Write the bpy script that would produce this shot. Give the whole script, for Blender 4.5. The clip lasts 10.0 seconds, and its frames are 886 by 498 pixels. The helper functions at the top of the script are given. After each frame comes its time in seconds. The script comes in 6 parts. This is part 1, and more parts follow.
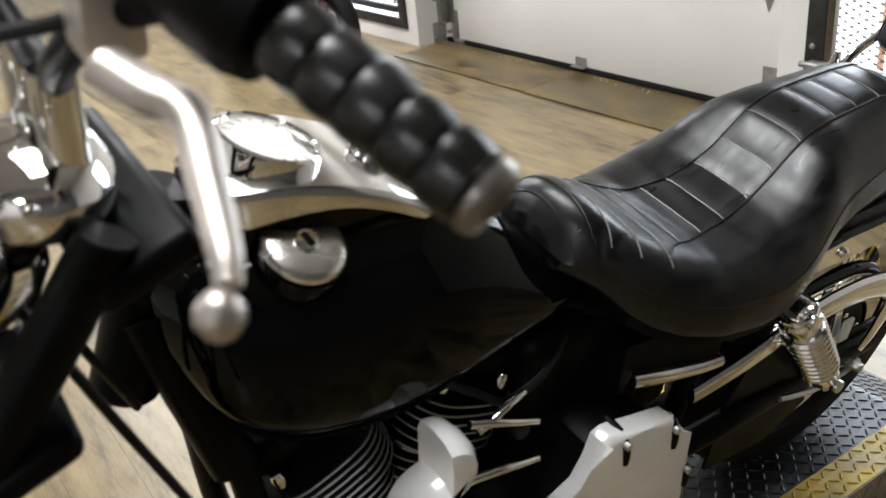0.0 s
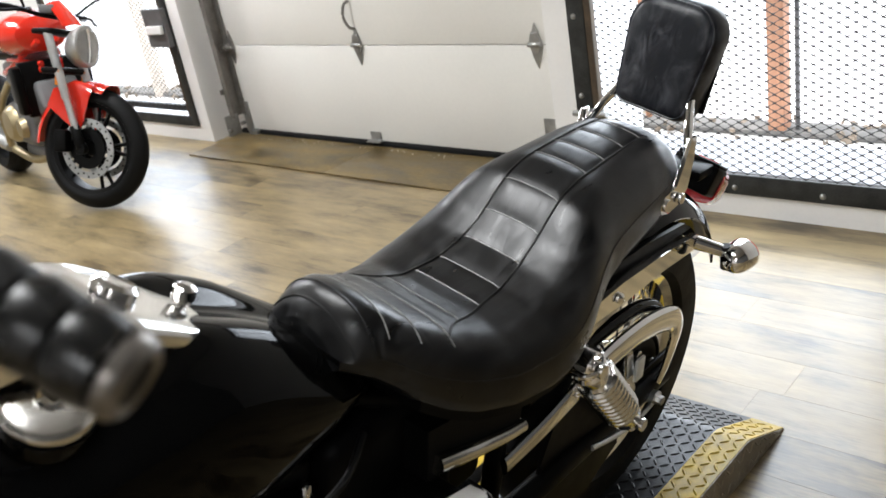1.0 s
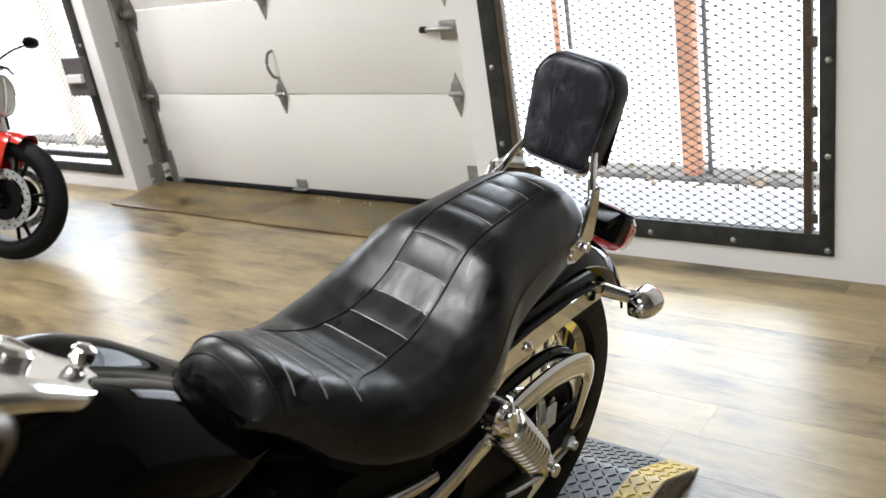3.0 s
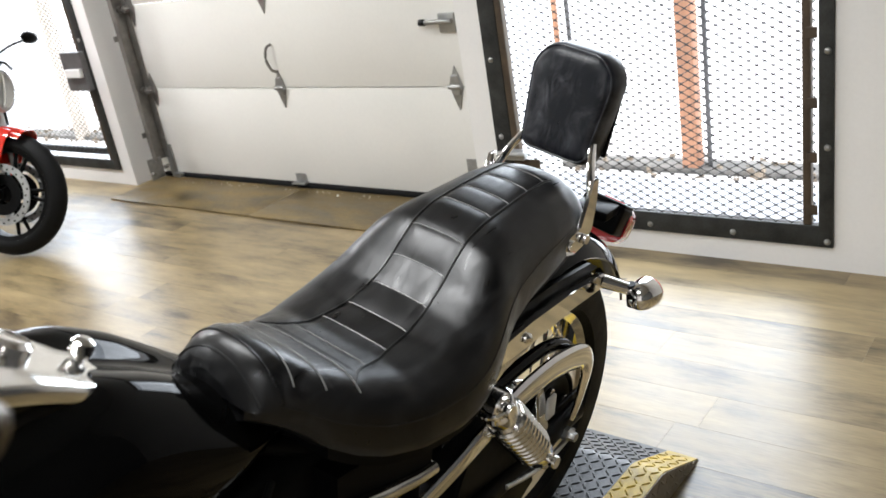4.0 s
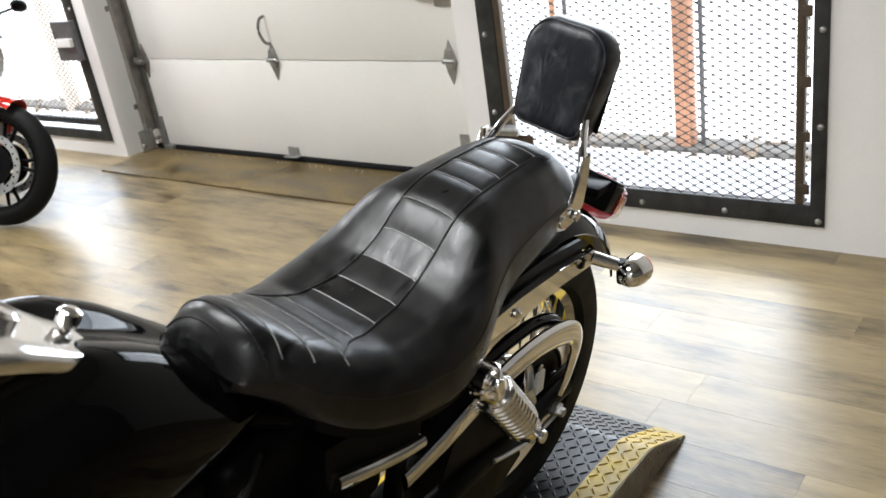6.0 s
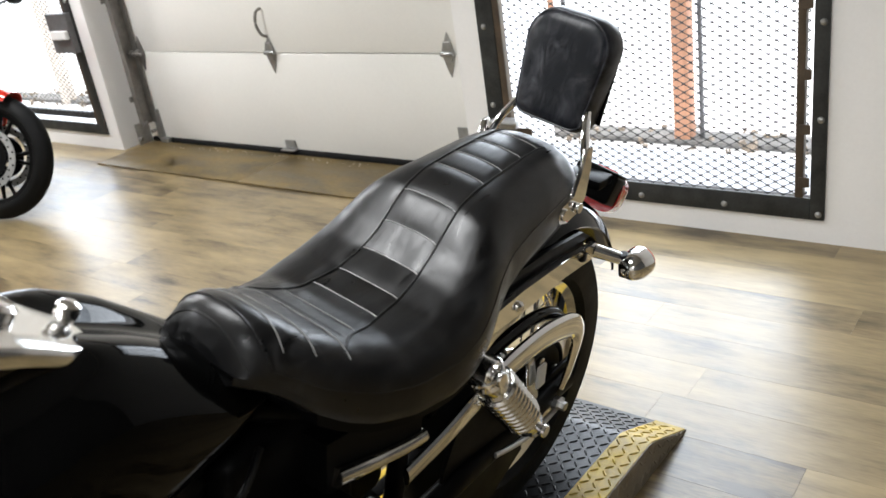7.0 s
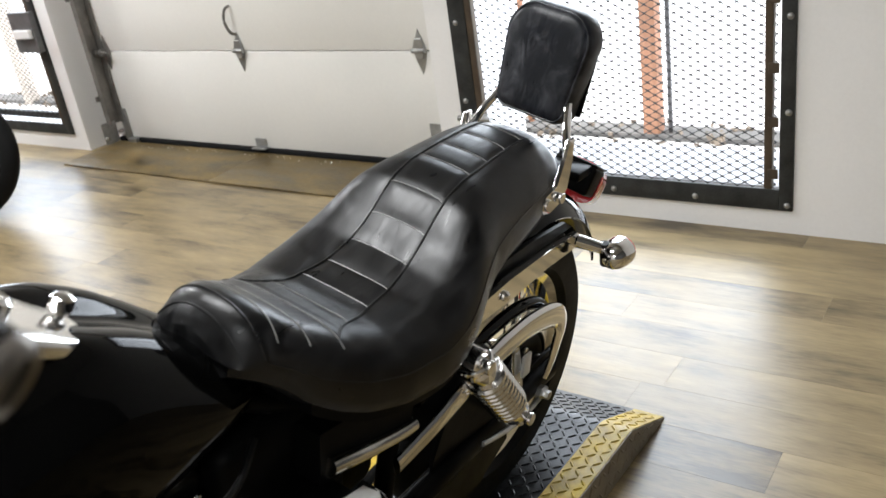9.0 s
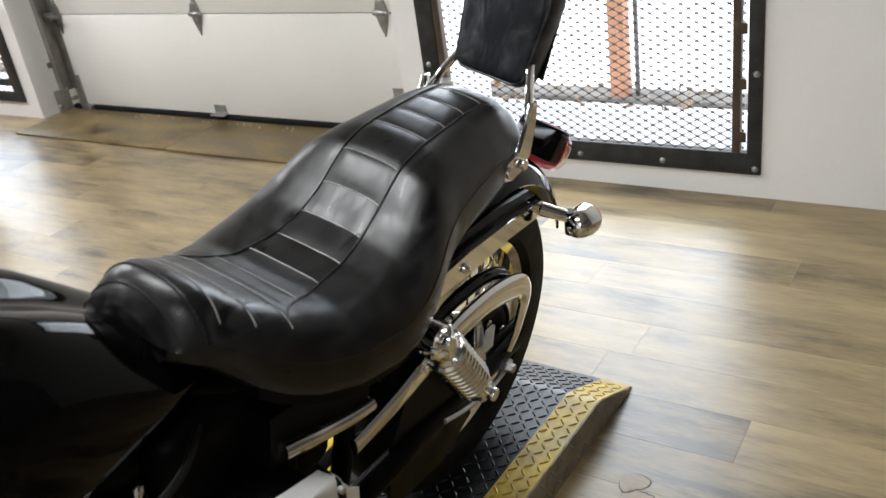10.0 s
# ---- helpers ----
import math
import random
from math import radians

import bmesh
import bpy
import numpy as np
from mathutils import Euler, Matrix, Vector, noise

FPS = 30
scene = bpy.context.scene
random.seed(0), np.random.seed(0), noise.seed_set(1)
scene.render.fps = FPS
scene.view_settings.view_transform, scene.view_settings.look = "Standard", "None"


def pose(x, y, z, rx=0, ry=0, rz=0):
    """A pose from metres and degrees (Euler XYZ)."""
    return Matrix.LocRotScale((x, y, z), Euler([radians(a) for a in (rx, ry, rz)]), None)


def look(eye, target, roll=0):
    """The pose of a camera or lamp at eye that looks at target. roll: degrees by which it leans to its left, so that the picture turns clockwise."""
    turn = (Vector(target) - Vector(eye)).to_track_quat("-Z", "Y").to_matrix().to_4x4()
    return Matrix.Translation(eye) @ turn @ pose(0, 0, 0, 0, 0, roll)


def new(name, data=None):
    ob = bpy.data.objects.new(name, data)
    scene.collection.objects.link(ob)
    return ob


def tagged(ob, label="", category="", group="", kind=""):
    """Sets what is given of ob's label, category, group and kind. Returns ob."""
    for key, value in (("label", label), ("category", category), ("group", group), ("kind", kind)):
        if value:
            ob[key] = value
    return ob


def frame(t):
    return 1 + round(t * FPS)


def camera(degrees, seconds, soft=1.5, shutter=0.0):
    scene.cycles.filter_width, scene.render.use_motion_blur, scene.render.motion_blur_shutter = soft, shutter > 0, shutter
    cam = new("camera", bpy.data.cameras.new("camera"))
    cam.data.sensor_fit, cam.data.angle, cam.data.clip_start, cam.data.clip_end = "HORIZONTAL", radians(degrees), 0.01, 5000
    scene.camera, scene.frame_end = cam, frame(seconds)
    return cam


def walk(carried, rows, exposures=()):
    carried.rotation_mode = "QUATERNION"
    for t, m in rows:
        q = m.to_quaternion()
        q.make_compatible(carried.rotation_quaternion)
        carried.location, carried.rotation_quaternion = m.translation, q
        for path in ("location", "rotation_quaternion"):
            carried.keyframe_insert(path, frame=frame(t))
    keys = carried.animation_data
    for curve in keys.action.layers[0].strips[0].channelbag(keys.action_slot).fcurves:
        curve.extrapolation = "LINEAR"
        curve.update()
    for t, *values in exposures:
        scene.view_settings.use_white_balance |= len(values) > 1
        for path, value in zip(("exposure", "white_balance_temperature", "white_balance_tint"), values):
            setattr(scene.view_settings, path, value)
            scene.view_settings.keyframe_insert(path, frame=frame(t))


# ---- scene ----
cam = camera(53.12, 10.0)
PATH = [
    (0, (0.555, 0.054, 1.352), (-0.947, 1.029, 0.460), -6.10),
    (0.5, (0.569, 0.113, 1.345), (-0.793, 1.287, 0.469), -8.18),
    (1, (0.586, 0.143, 1.364), (-0.708, 1.444, 0.567), -10.53),
    (1.5, (0.604, 0.154, 1.375), (-0.645, 1.522, 0.620), -10.90),
    (2, (0.614, 0.159, 1.377), (-0.589, 1.560, 0.610), -10.56),
    (2.5, (0.622, 0.159, 1.379), (-0.570, 1.590, 0.650), -9.45),
    (4, (0.629, 0.159, 1.375), (-0.562, 1.584, 0.631), -9.80),
    (4.5, (0.629, 0.161, 1.374), (-0.559, 1.581, 0.618), -9.70),
    (5, (0.630, 0.164, 1.369), (-0.547, 1.583, 0.594), -9.85),
    (5.5, (0.633, 0.161, 1.371), (-0.545, 1.572, 0.581), -9.22),
    (7, (0.616, 0.166, 1.365), (-0.546, 1.578, 0.556), -8.98),
    (7.5, (0.607, 0.165, 1.361), (-0.556, 1.570, 0.540), -8.82),
    (8, (0.600, 0.162, 1.361), (-0.567, 1.563, 0.540), -8.67),
    (8.5, (0.602, 0.163, 1.354), (-0.531, 1.580, 0.512), -8.91),
    (9, (0.599, 0.133, 1.363), (-0.502, 1.587, 0.541), -8.83),
    (9.5, (0.592, 0.092, 1.352), (-0.413, 1.571, 0.456), -7.97),
    (10, (0.576, 0.197, 1.338), (-0.458, 1.654, 0.438), -8.76),
]
cam.data.dof.use_dof, cam.data.dof.focus_distance, cam.data.dof.aperture_fstop = True, 2.0, 5.6
walk(cam, [(t, look(eye, target, roll)) for t, eye, target, roll in PATH], exposures=[(0, 0.0), (0.5, -0.03), (1.0, 0.0), (2.0, 0.06), (5.5, 0.05), (8.0, 0.03), (9.0, -0.04), (10, -0.08)])

# ---- light ----
world = bpy.data.worlds.new("world")
scene.world = world
world.use_nodes = True
sky = world.node_tree.nodes.new("ShaderNodeTexSky")
sky.sky_type, sky.sun_disc = "NISHITA", False
sky.sun_elevation, sky.sun_rotation = radians(35), radians(20)
background = world.node_tree.nodes["Background"]
background.inputs["Strength"].default_value = 0.12
world.node_tree.links.new(sky.outputs["Color"], background.inputs["Color"])


def lamp(name, kind, m, energy, color, **values):
    data = bpy.data.lights.new(name, kind)
    data.energy, data.color = energy, color
    if kind == "SUN":
        data.angle = values["angle"]
    else:
        data.shape, data.size, data.size_y = "RECTANGLE", values["size"], values["size_y"]
    ob = new(name, data)
    ob.matrix_world = m
    return ob


lamp("sun", "SUN", look((-9, 5.2, 12), (-2, 6, 0)), 3.4, (1.0, 0.97, 0.92), angle=radians(12))
# daylight in the two grilled openings; the ceiling lamps are unseen, placed for highlights
lamp("daylight_right", "AREA", look((-0.72, 3.28, 1.2), (-0.72, 0, 0.3)), 44, (0.76, 0.87, 1.0), size=1.05, size_y=2.0)
lamp("daylight_left", "AREA", look((-5.1, 3.30, 1.2), (-4.9, 0, 0.3)), 42, (0.70, 0.82, 1.0), size=1.5, size_y=2.0)
CEILING = 3.3
LAMPS = [(-3.9, 1.6, 96, 1.1, 0.5), (-0.48, 0.25, 76, 1.5, 0.7), (-6.90, 1.64, 118, 0.75, 0.36), (-4.49, -2.0, 118, 0.75, 0.36), (2.6, -3.4, 78, 0.75, 0.36)]
for lx, ly, watts, long, wide in LAMPS:
    lamp("ceiling_lamp_light", "AREA", look((lx, ly, CEILING - 0.14), (lx, ly, 0)), watts, (0.945, 0.97, 1.0), size=long, size_y=wide)


# ---- materials ----
def mat(name, color, rough=0.5, metal=0.0, vary=0.12, scale=6.0, bump=0.0, bscale=150.0, rvary=0.08, coat=0.0, rand=0.0, emit=0.0, stretch=(1, 1, 1), spec=0.5):
    m = bpy.data.materials.new(name)
    m.use_nodes = True
    nt = m.node_tree
    n, li = nt.nodes, nt.links
    b = n["Principled BSDF"]
    tc = n.new("ShaderNodeTexCoord")
    mp = n.new("ShaderNodeMapping")
    mp.inputs["Scale"].default_value = stretch
    li.new(tc.outputs["Object"], mp.inputs["Vector"])
    big = n.new("ShaderNodeTexNoise")
    big.inputs["Scale"].default_value, big.inputs["Detail"].default_value = scale, 5
    fine = n.new("ShaderNodeTexNoise")
    fine.inputs["Scale"].default_value, fine.inputs["Detail"].default_value = bscale, 4
    for t in (big, fine):
        li.new(mp.outputs["Vector"], t.inputs["Vector"])
    add = n.new("ShaderNodeMath")
    add.operation = "MULTIPLY_ADD"
    add.inputs[1].default_value = 0.35
    li.new(fine.outputs["Fac"], add.inputs[0])
    li.new(big.outputs["Fac"], add.inputs[2])
    ramp = n.new("ShaderNodeMapRange")
    ramp.inputs["From Min"].default_value, ramp.inputs["From Max"].default_value = 0.4, 0.95
    ramp.inputs["To Min"].default_value, ramp.inputs["To Max"].default_value = 1 - vary, 1 + vary
    li.new(add.outputs[0], ramp.inputs["Value"])
    value = ramp.outputs["Result"]
    if rand:
        info = n.new("ShaderNodeObjectInfo")
        rr = n.new("ShaderNodeMapRange")
        rr.inputs["To Min"].default_value, rr.inputs["To Max"].default_value = 1 - rand, 1 + rand
        li.new(info.outputs["Random"], rr.inputs["Value"])
        mul = n.new("ShaderNodeMath")
        mul.operation = "MULTIPLY"
        li.new(value, mul.inputs[0])
        li.new(rr.outputs["Result"], mul.inputs[1])
        value = mul.outputs[0]
    sc = n.new("ShaderNodeVectorMath")
    sc.operation = "SCALE"
    sc.inputs[0].default_value = color
    li.new(value, sc.inputs["Scale"])
    li.new(sc.outputs["Vector"], b.inputs["Base Color"])
    ro = n.new("ShaderNodeMapRange")
    ro.inputs["From Min"].default_value, ro.inputs["From Max"].default_value = 0.3, 0.7
    ro.inputs["To Min"].default_value, ro.inputs["To Max"].default_value = max(0.02, rough - rvary), rough + rvary
    li.new(big.outputs["Fac"], ro.inputs["Value"])
    li.new(ro.outputs["Result"], b.inputs["Roughness"])
    b.inputs["Metallic"].default_value = metal
    b.inputs["Specular IOR Level"].default_value = spec
    b.inputs["Coat Weight"].default_value = coat
    b.inputs["Coat Roughness"].default_value = 0.03
    if bump:
        bp = n.new("ShaderNodeBump")
        bp.inputs["Strength"].default_value, bp.inputs["Distance"].default_value = bump, 0.002
        li.new(fine.outputs["Fac"], bp.inputs["Height"])
        li.new(bp.outputs["Normal"], b.inputs["Normal"])
    if emit:
        b.inputs["Emission Color"].default_value = (*color, 1)
        b.inputs["Emission Strength"].default_value = emit
    return m


def plank_mat(name, light, dark, rough):
    """Printed wood planks laid along x: streaks, blotches and a tone of its own for each board."""
    m = bpy.data.materials.new(name)
    m.use_nodes = True
    nt = m.node_tree
    n, li = nt.nodes, nt.links
    b = n["Principled BSDF"]
    geo = n.new("ShaderNodeNewGeometry")
    info = n.new("ShaderNodeObjectInfo")
    off = n.new("ShaderNodeVectorMath")
    off.operation = "MULTIPLY_ADD"
    off.inputs[1].default_value = (1, 1, 1)
    comb = n.new("ShaderNodeCombineXYZ")
    m10 = n.new("ShaderNodeMath")
    m10.operation, m10.inputs[1].default_value = "MULTIPLY", 37.0
    li.new(info.outputs["Random"], m10.inputs[0])
    li.new(m10.outputs[0], comb.inputs["Z"])
    li.new(geo.outputs["Position"], off.inputs[0])
    li.new(comb.outputs[0], off.inputs[2])

    def tex(scale, stretch, detail=5):
        mp = n.new("ShaderNodeMapping")
        mp.inputs["Scale"].default_value = stretch
        t = n.new("ShaderNodeTexNoise")
        t.inputs["Scale"].default_value, t.inputs["Detail"].default_value = scale, detail
        li.new(off.outputs[0], mp.inputs["Vector"])
        li.new(mp.outputs["Vector"], t.inputs["Vector"])
        return t.outputs["Fac"]

    grain, blotch, fine = tex(1.0, (5.0, 26, 1)), tex(1.0, (3.2, 9, 1)), tex(1.0, (24, 150, 1), 3)
    total = None
    for src, weight in ((grain, 0.42), (blotch, 0.66), (fine, 0.22), (info.outputs["Random"], 0.20)):
        mm = n.new("ShaderNodeMath")
        mm.operation, mm.inputs[1].default_value = "MULTIPLY_ADD", weight
        li.new(src, mm.inputs[0])
        if total:
            li.new(total, mm.inputs[2])
        else:
            mm.inputs[2].default_value = 0
        total = mm.outputs[0]
    ramp = n.new("ShaderNodeValToRGB")
    ramp.color_ramp.elements[0].position, ramp.color_ramp.elements[0].color = 0.55, (*dark, 1)
    ramp.color_ramp.elements[1].position, ramp.color_ramp.elements[1].color = 0.96, (*light, 1)
    mid = ramp.color_ramp.elements.new(0.74)
    mid.color = (*[0.42 * a + 0.58 * c for a, c in zip(dark, light)], 1)
    li.new(total, ramp.inputs["Fac"])
    li.new(ramp.outputs["Color"], b.inputs["Base Color"])
    ro = n.new("ShaderNodeMapRange")
    ro.inputs["To Min"].default_value, ro.inputs["To Max"].default_value = rough - 0.08, rough + 0.14
    li.new(blotch, ro.inputs["Value"])
    li.new(ro.outputs["Result"], b.inputs["Roughness"])
    bp = n.new("ShaderNodeBump")
    b.inputs["Specular IOR Level"].default_value = 0.6
    bp.inputs["Strength"].default_value, bp.inputs["Distance"].default_value = 0.12, 0.002
    li.new(fine, bp.inputs["Height"])
    li.new(bp.outputs["Normal"], b.inputs["Normal"])
    return m


def leather_mat(name, fresh, worn, spec):
    """Black leather, rubbed grey in streaks and patches, with fine creases."""
    m = bpy.data.materials.new(name)
    m.use_nodes = True
    n, li = m.node_tree.nodes, m.node_tree.links
    b = n["Principled BSDF"]
    tc = n.new("ShaderNodeTexCoord")

    def noise(scale, stretch, detail, warp=0.0):
        mp, t = n.new("ShaderNodeMapping"), n.new("ShaderNodeTexNoise")
        mp.inputs["Scale"].default_value = stretch
        t.inputs["Scale"].default_value, t.inputs["Detail"].default_value, t.inputs["Distortion"].default_value = scale, detail, warp
        li.new(tc.outputs["Object"], mp.inputs["Vector"])
        li.new(mp.outputs["Vector"], t.inputs["Vector"])
        return t.outputs["Fac"]

    def spread(source, low, high, to_low, to_high):
        r = n.new("ShaderNodeMapRange")
        for key, v in (("From Min", low), ("From Max", high), ("To Min", to_low), ("To Max", to_high)):
            r.inputs[key].default_value = v
        li.new(source, r.inputs["Value"])
        return r.outputs["Result"]

    patch, streak, grain = noise(9, (1, 1, 1), 5, 0.8), noise(16, (0.5, 2.2, 1), 6, 1.6), noise(420, (1, 1, 1), 3)
    wear = n.new("ShaderNodeMath")
    wear.operation = "MULTIPLY"
    li.new(spread(patch, 0.42, 0.70, 0.0, 1.0), wear.inputs[0])
    li.new(spread(streak, 0.40, 0.72, 0.0, 1.0), wear.inputs[1])
    mix = n.new("ShaderNodeMix")
    mix.data_type = "RGBA"
    mix.inputs["A"].default_value, mix.inputs["B"].default_value = (*fresh, 1), (*worn, 1)
    li.new(wear.outputs[0], mix.inputs["Factor"])
    li.new(mix.outputs["Result"], b.inputs["Base Color"])
    li.new(spread(streak, 0.3, 0.7, 0.27, 0.45), b.inputs["Roughness"])
    b.inputs["Specular IOR Level"].default_value = spec
    total = n.new("ShaderNodeMath")
    total.operation, total.inputs[1].default_value = "MULTIPLY_ADD", 3.0
    li.new(streak, total.inputs[0])
    li.new(grain, total.inputs[2])
    bump = n.new("ShaderNodeBump")
    bump.inputs["Strength"].default_value, bump.inputs["Distance"].default_value = 0.16, 0.0012
    li.new(total.outputs[0], bump.inputs["Height"])
    li.new(bump.outputs["Normal"], b.inputs["Normal"])
    return m


M_PLANK = plank_mat("wood_plank_vinyl", (0.330, 0.247, 0.126), (0.058, 0.040, 0.018), 0.31)
M_MAT = mat("dirty_plywood", (0.122, 0.085, 0.032), 0.42, vary=0.8, scale=5.5, bump=0.2, bscale=60, rvary=0.14, stretch=(0.7, 1.6, 1))
M_WALL = mat("wall_paint", (0.76, 0.75, 0.735), 0.6, vary=0.05, scale=1.6, bump=0.12, bscale=90)
# for the wall out of view, dark so the black bodywork reflects little
M_UNSEENDARK = mat("unseen_dark_wall", (0.10, 0.10, 0.10), 0.7, vary=0.08, scale=1.6, bump=0.1, bscale=90)
M_PATCH = mat("rubbed_floor", (0.27, 0.195, 0.11), 0.4, vary=0.3, scale=40)
M_STAIN = mat("dark_floor_stain", (0.045, 0.03, 0.018), 0.5, vary=0.4, scale=60)
M_SUBFLOOR = mat("brown_subfloor", (0.10, 0.075, 0.042), 0.6)
M_RING = mat("dull_grip_metal", (0.22, 0.20, 0.18), 0.35, 0.7, vary=0.2, scale=30)
M_SILVER = mat("silver_primary_paint", (0.87, 0.87, 0.86), 0.16, 0.15, vary=0.06, scale=14, rvary=0.05, coat=0.5)
M_DRAIN = mat("grey_steel_fence", (0.09, 0.09, 0.095), 0.5, 0.5, vary=0.2)
M_CEIL = mat("ceiling_paint", (0.40, 0.395, 0.38), 0.8, vary=0.08)
M_DOOR = mat("cream_door_steel", (0.70, 0.685, 0.645), 0.42, vary=0.05, scale=1.2, bump=0.1, bscale=60)
M_TRACK = mat("dull_steel_track", (0.20, 0.19, 0.175), 0.5, 0.5, vary=0.35, scale=18, bump=0.2)
M_SILL = mat("grey_concrete_sill", (0.30, 0.30, 0.31), 0.85, vary=0.25, scale=9, bump=0.3, bscale=60)
M_SEAL = mat("black_rubber_seal", (0.008, 0.008, 0.008), 0.8, spec=0.15)
M_GALV = mat("galvanised_steel", (0.34, 0.34, 0.33), 0.42, 0.85, vary=0.2, scale=25)
M_IRON = mat("dark_painted_iron", (0.036, 0.037, 0.036), 0.5, 0.1, vary=0.5, scale=14, bump=0.3, bscale=120, spec=0.12)
M_RUST = mat("rusty_iron", (0.07, 0.05, 0.032), 0.7, 0.2, vary=0.4, scale=16, bump=0.3)
M_MESH = mat("black_expanded_metal", (0.03, 0.03, 0.03), 0.5, 0.3, vary=0.3, scale=20)
M_SNOW = mat("pale_concrete_yard", (0.78, 0.78, 0.79), 0.9, vary=0.2, scale=2.5, bump=0.5, bscale=30)
M_LITTER = mat("wood_chips", (0.22, 0.18, 0.14), 0.9, vary=0.5, scale=9)
M_LITTERSTRIP = mat("grey_kerb", (0.14, 0.135, 0.13), 0.9, vary=0.5, scale=7, bump=0.4, bscale=40)
M_PALEPOST = mat("weathered_pale_post", (0.56, 0.50, 0.44), 0.75, vary=0.3, scale=5, stretch=(6, 6, 1), bump=0.2)
M_POST = mat("orange_cedar_post", (0.40, 0.20, 0.12), 0.7, vary=0.3, scale=5, stretch=(6, 6, 1), bump=0.2)
M_CHROME = mat("chrome", (0.86, 0.85, 0.84), 0.06, 1.0, vary=0.06, scale=9, rvary=0.03)
M_POLISH = mat("polished_aluminium", (0.84, 0.83, 0.81), 0.17, 1.0, vary=0.07, scale=10, rvary=0.06)
M_CAP = mat("satin_chrome", (0.84, 0.82, 0.78), 0.27, 1.0, vary=0.08, scale=14, rvary=0.05)
M_CAST = mat("cast_aluminium", (0.50, 0.50, 0.49), 0.38, 0.9, vary=0.12, scale=30, bump=0.15)
M_LOCKBOX = mat("grey_lock_box_steel", (0.10, 0.10, 0.10), 0.5, 0.3, vary=0.35, scale=16, bump=0.2)
M_LEVER = mat("worn_satin_aluminium", (0.52, 0.47, 0.42), 0.40, 0.75, vary=0.15, scale=30, rvary=0.1)
M_LEATHER = leather_mat("worn_black_leather", (0.0028, 0.0028, 0.0030), (0.026, 0.026, 0.027), 0.45)
M_PAD = leather_mat("worn_black_vinyl", (0.006, 0.007, 0.010), (0.11, 0.112, 0.125), 0.30)
# pale grey that puts the light caught by the pleat ridges into colour
M_PLEATLIGHT = mat("pale_pleat_highlight", (0.23, 0.23, 0.225), 0.35, vary=0.3, scale=60)
M_BLACKGLOSS = mat("black_gloss_paint", (0.002, 0.002, 0.002), 0.035, 0, vary=0.2, coat=0.0, rvary=0.01, spec=0.16)
M_BLACK = mat("satin_black_metal", (0.003, 0.003, 0.003), 0.42, 0.0, vary=0.3, scale=20, spec=0.08)
M_ENGINE = mat("black_engine_paint", (0.004, 0.004, 0.004), 0.45, 0.0, vary=0.3, scale=25, bump=0.2, spec=0.12)
M_FIN = mat("machined_fin_edge", (0.36, 0.36, 0.35), 0.35, 0.9, vary=0.15, scale=40)
M_RUBBER = mat("black_rubber", (0.006, 0.006, 0.006), 0.5, vary=0.3, scale=30, bump=0.25, bscale=200, spec=0.22)
M_GRIP = mat("glossy_grip_rubber", (0.005, 0.005, 0.005), 0.3, vary=0.3, scale=30, bump=0.1, bscale=200, spec=0.5)
M_TYRE = mat("tyre_rubber", (0.005, 0.005, 0.005), 0.58, vary=0.3, scale=18, bump=0.3, spec=0.12)
M_YELLOW = mat("yellow_marking_paint", (0.44, 0.295, 0.018), 0.5, vary=0.45, scale=16, bump=0.2, bscale=60)
M_PLATE = mat("grey_diamond_plate", (0.015, 0.0155, 0.017), 0.36, 0.35, vary=0.4, scale=12, bump=0.2)
M_PLATESIDE = mat("bare_diamond_plate", (0.30, 0.27, 0.22), 0.38, 0.7, vary=0.3, scale=14, bump=0.2)
M_REDLENS = mat("red_lens", (0.62, 0.03, 0.035), 0.12, vary=0.1, coat=0.6)
M_AMBER = mat("amber_lens", (0.75, 0.24, 0.03), 0.2, vary=0.1)
M_RED = mat("red_paint", (0.62, 0.025, 0.012), 0.14, vary=0.06, coat=0.8)
M_GREY = mat("grey_plastic", (0.10, 0.10, 0.10), 0.5, vary=0.2)
M_FRAMEGOLD = mat("brass_bronze_cover", (0.33, 0.27, 0.16), 0.4, 0.7, vary=0.2, scale=18)
M_DIAL = mat("white_dial_face", (0.70, 0.68, 0.62), 0.3, vary=0.06)
M_WHITE = mat("white_plastic", (0.72, 0.72, 0.70), 0.4, vary=0.05)
M_LAMP = mat("lamp_diffuser", (1.0, 0.94, 0.84), 0.5, vary=0.0, emit=3.0)


def glass_mat(name, color, rough=0.02):
    m = bpy.data.materials.new(name)
    m.use_nodes = True
    b = m.node_tree.nodes["Principled BSDF"]
    b.inputs["Base Color"].default_value = (*color, 1)
    b.inputs["Roughness"].default_value = rough
    b.inputs["Transmission Weight"].default_value = 1.0
    b.inputs["IOR"].default_value = 1.45
    return m


M_GLASS = glass_mat("clear_glass", (0.95, 0.95, 0.95))


def glow_mat(name, color, strength):
    m = bpy.data.materials.new(name)
    m.use_nodes = True
    nt = m.node_tree
    e = nt.nodes.new("ShaderNodeEmission")
    e.inputs["Color"].default_value, e.inputs["Strength"].default_value = (*color, 1), strength
    nt.links.new(e.outputs[0], nt.nodes["Material Output"].inputs["Surface"])
    return m


M_SKY = glow_mat("overcast_distance", (0.92, 0.96, 1.0), 6.0)


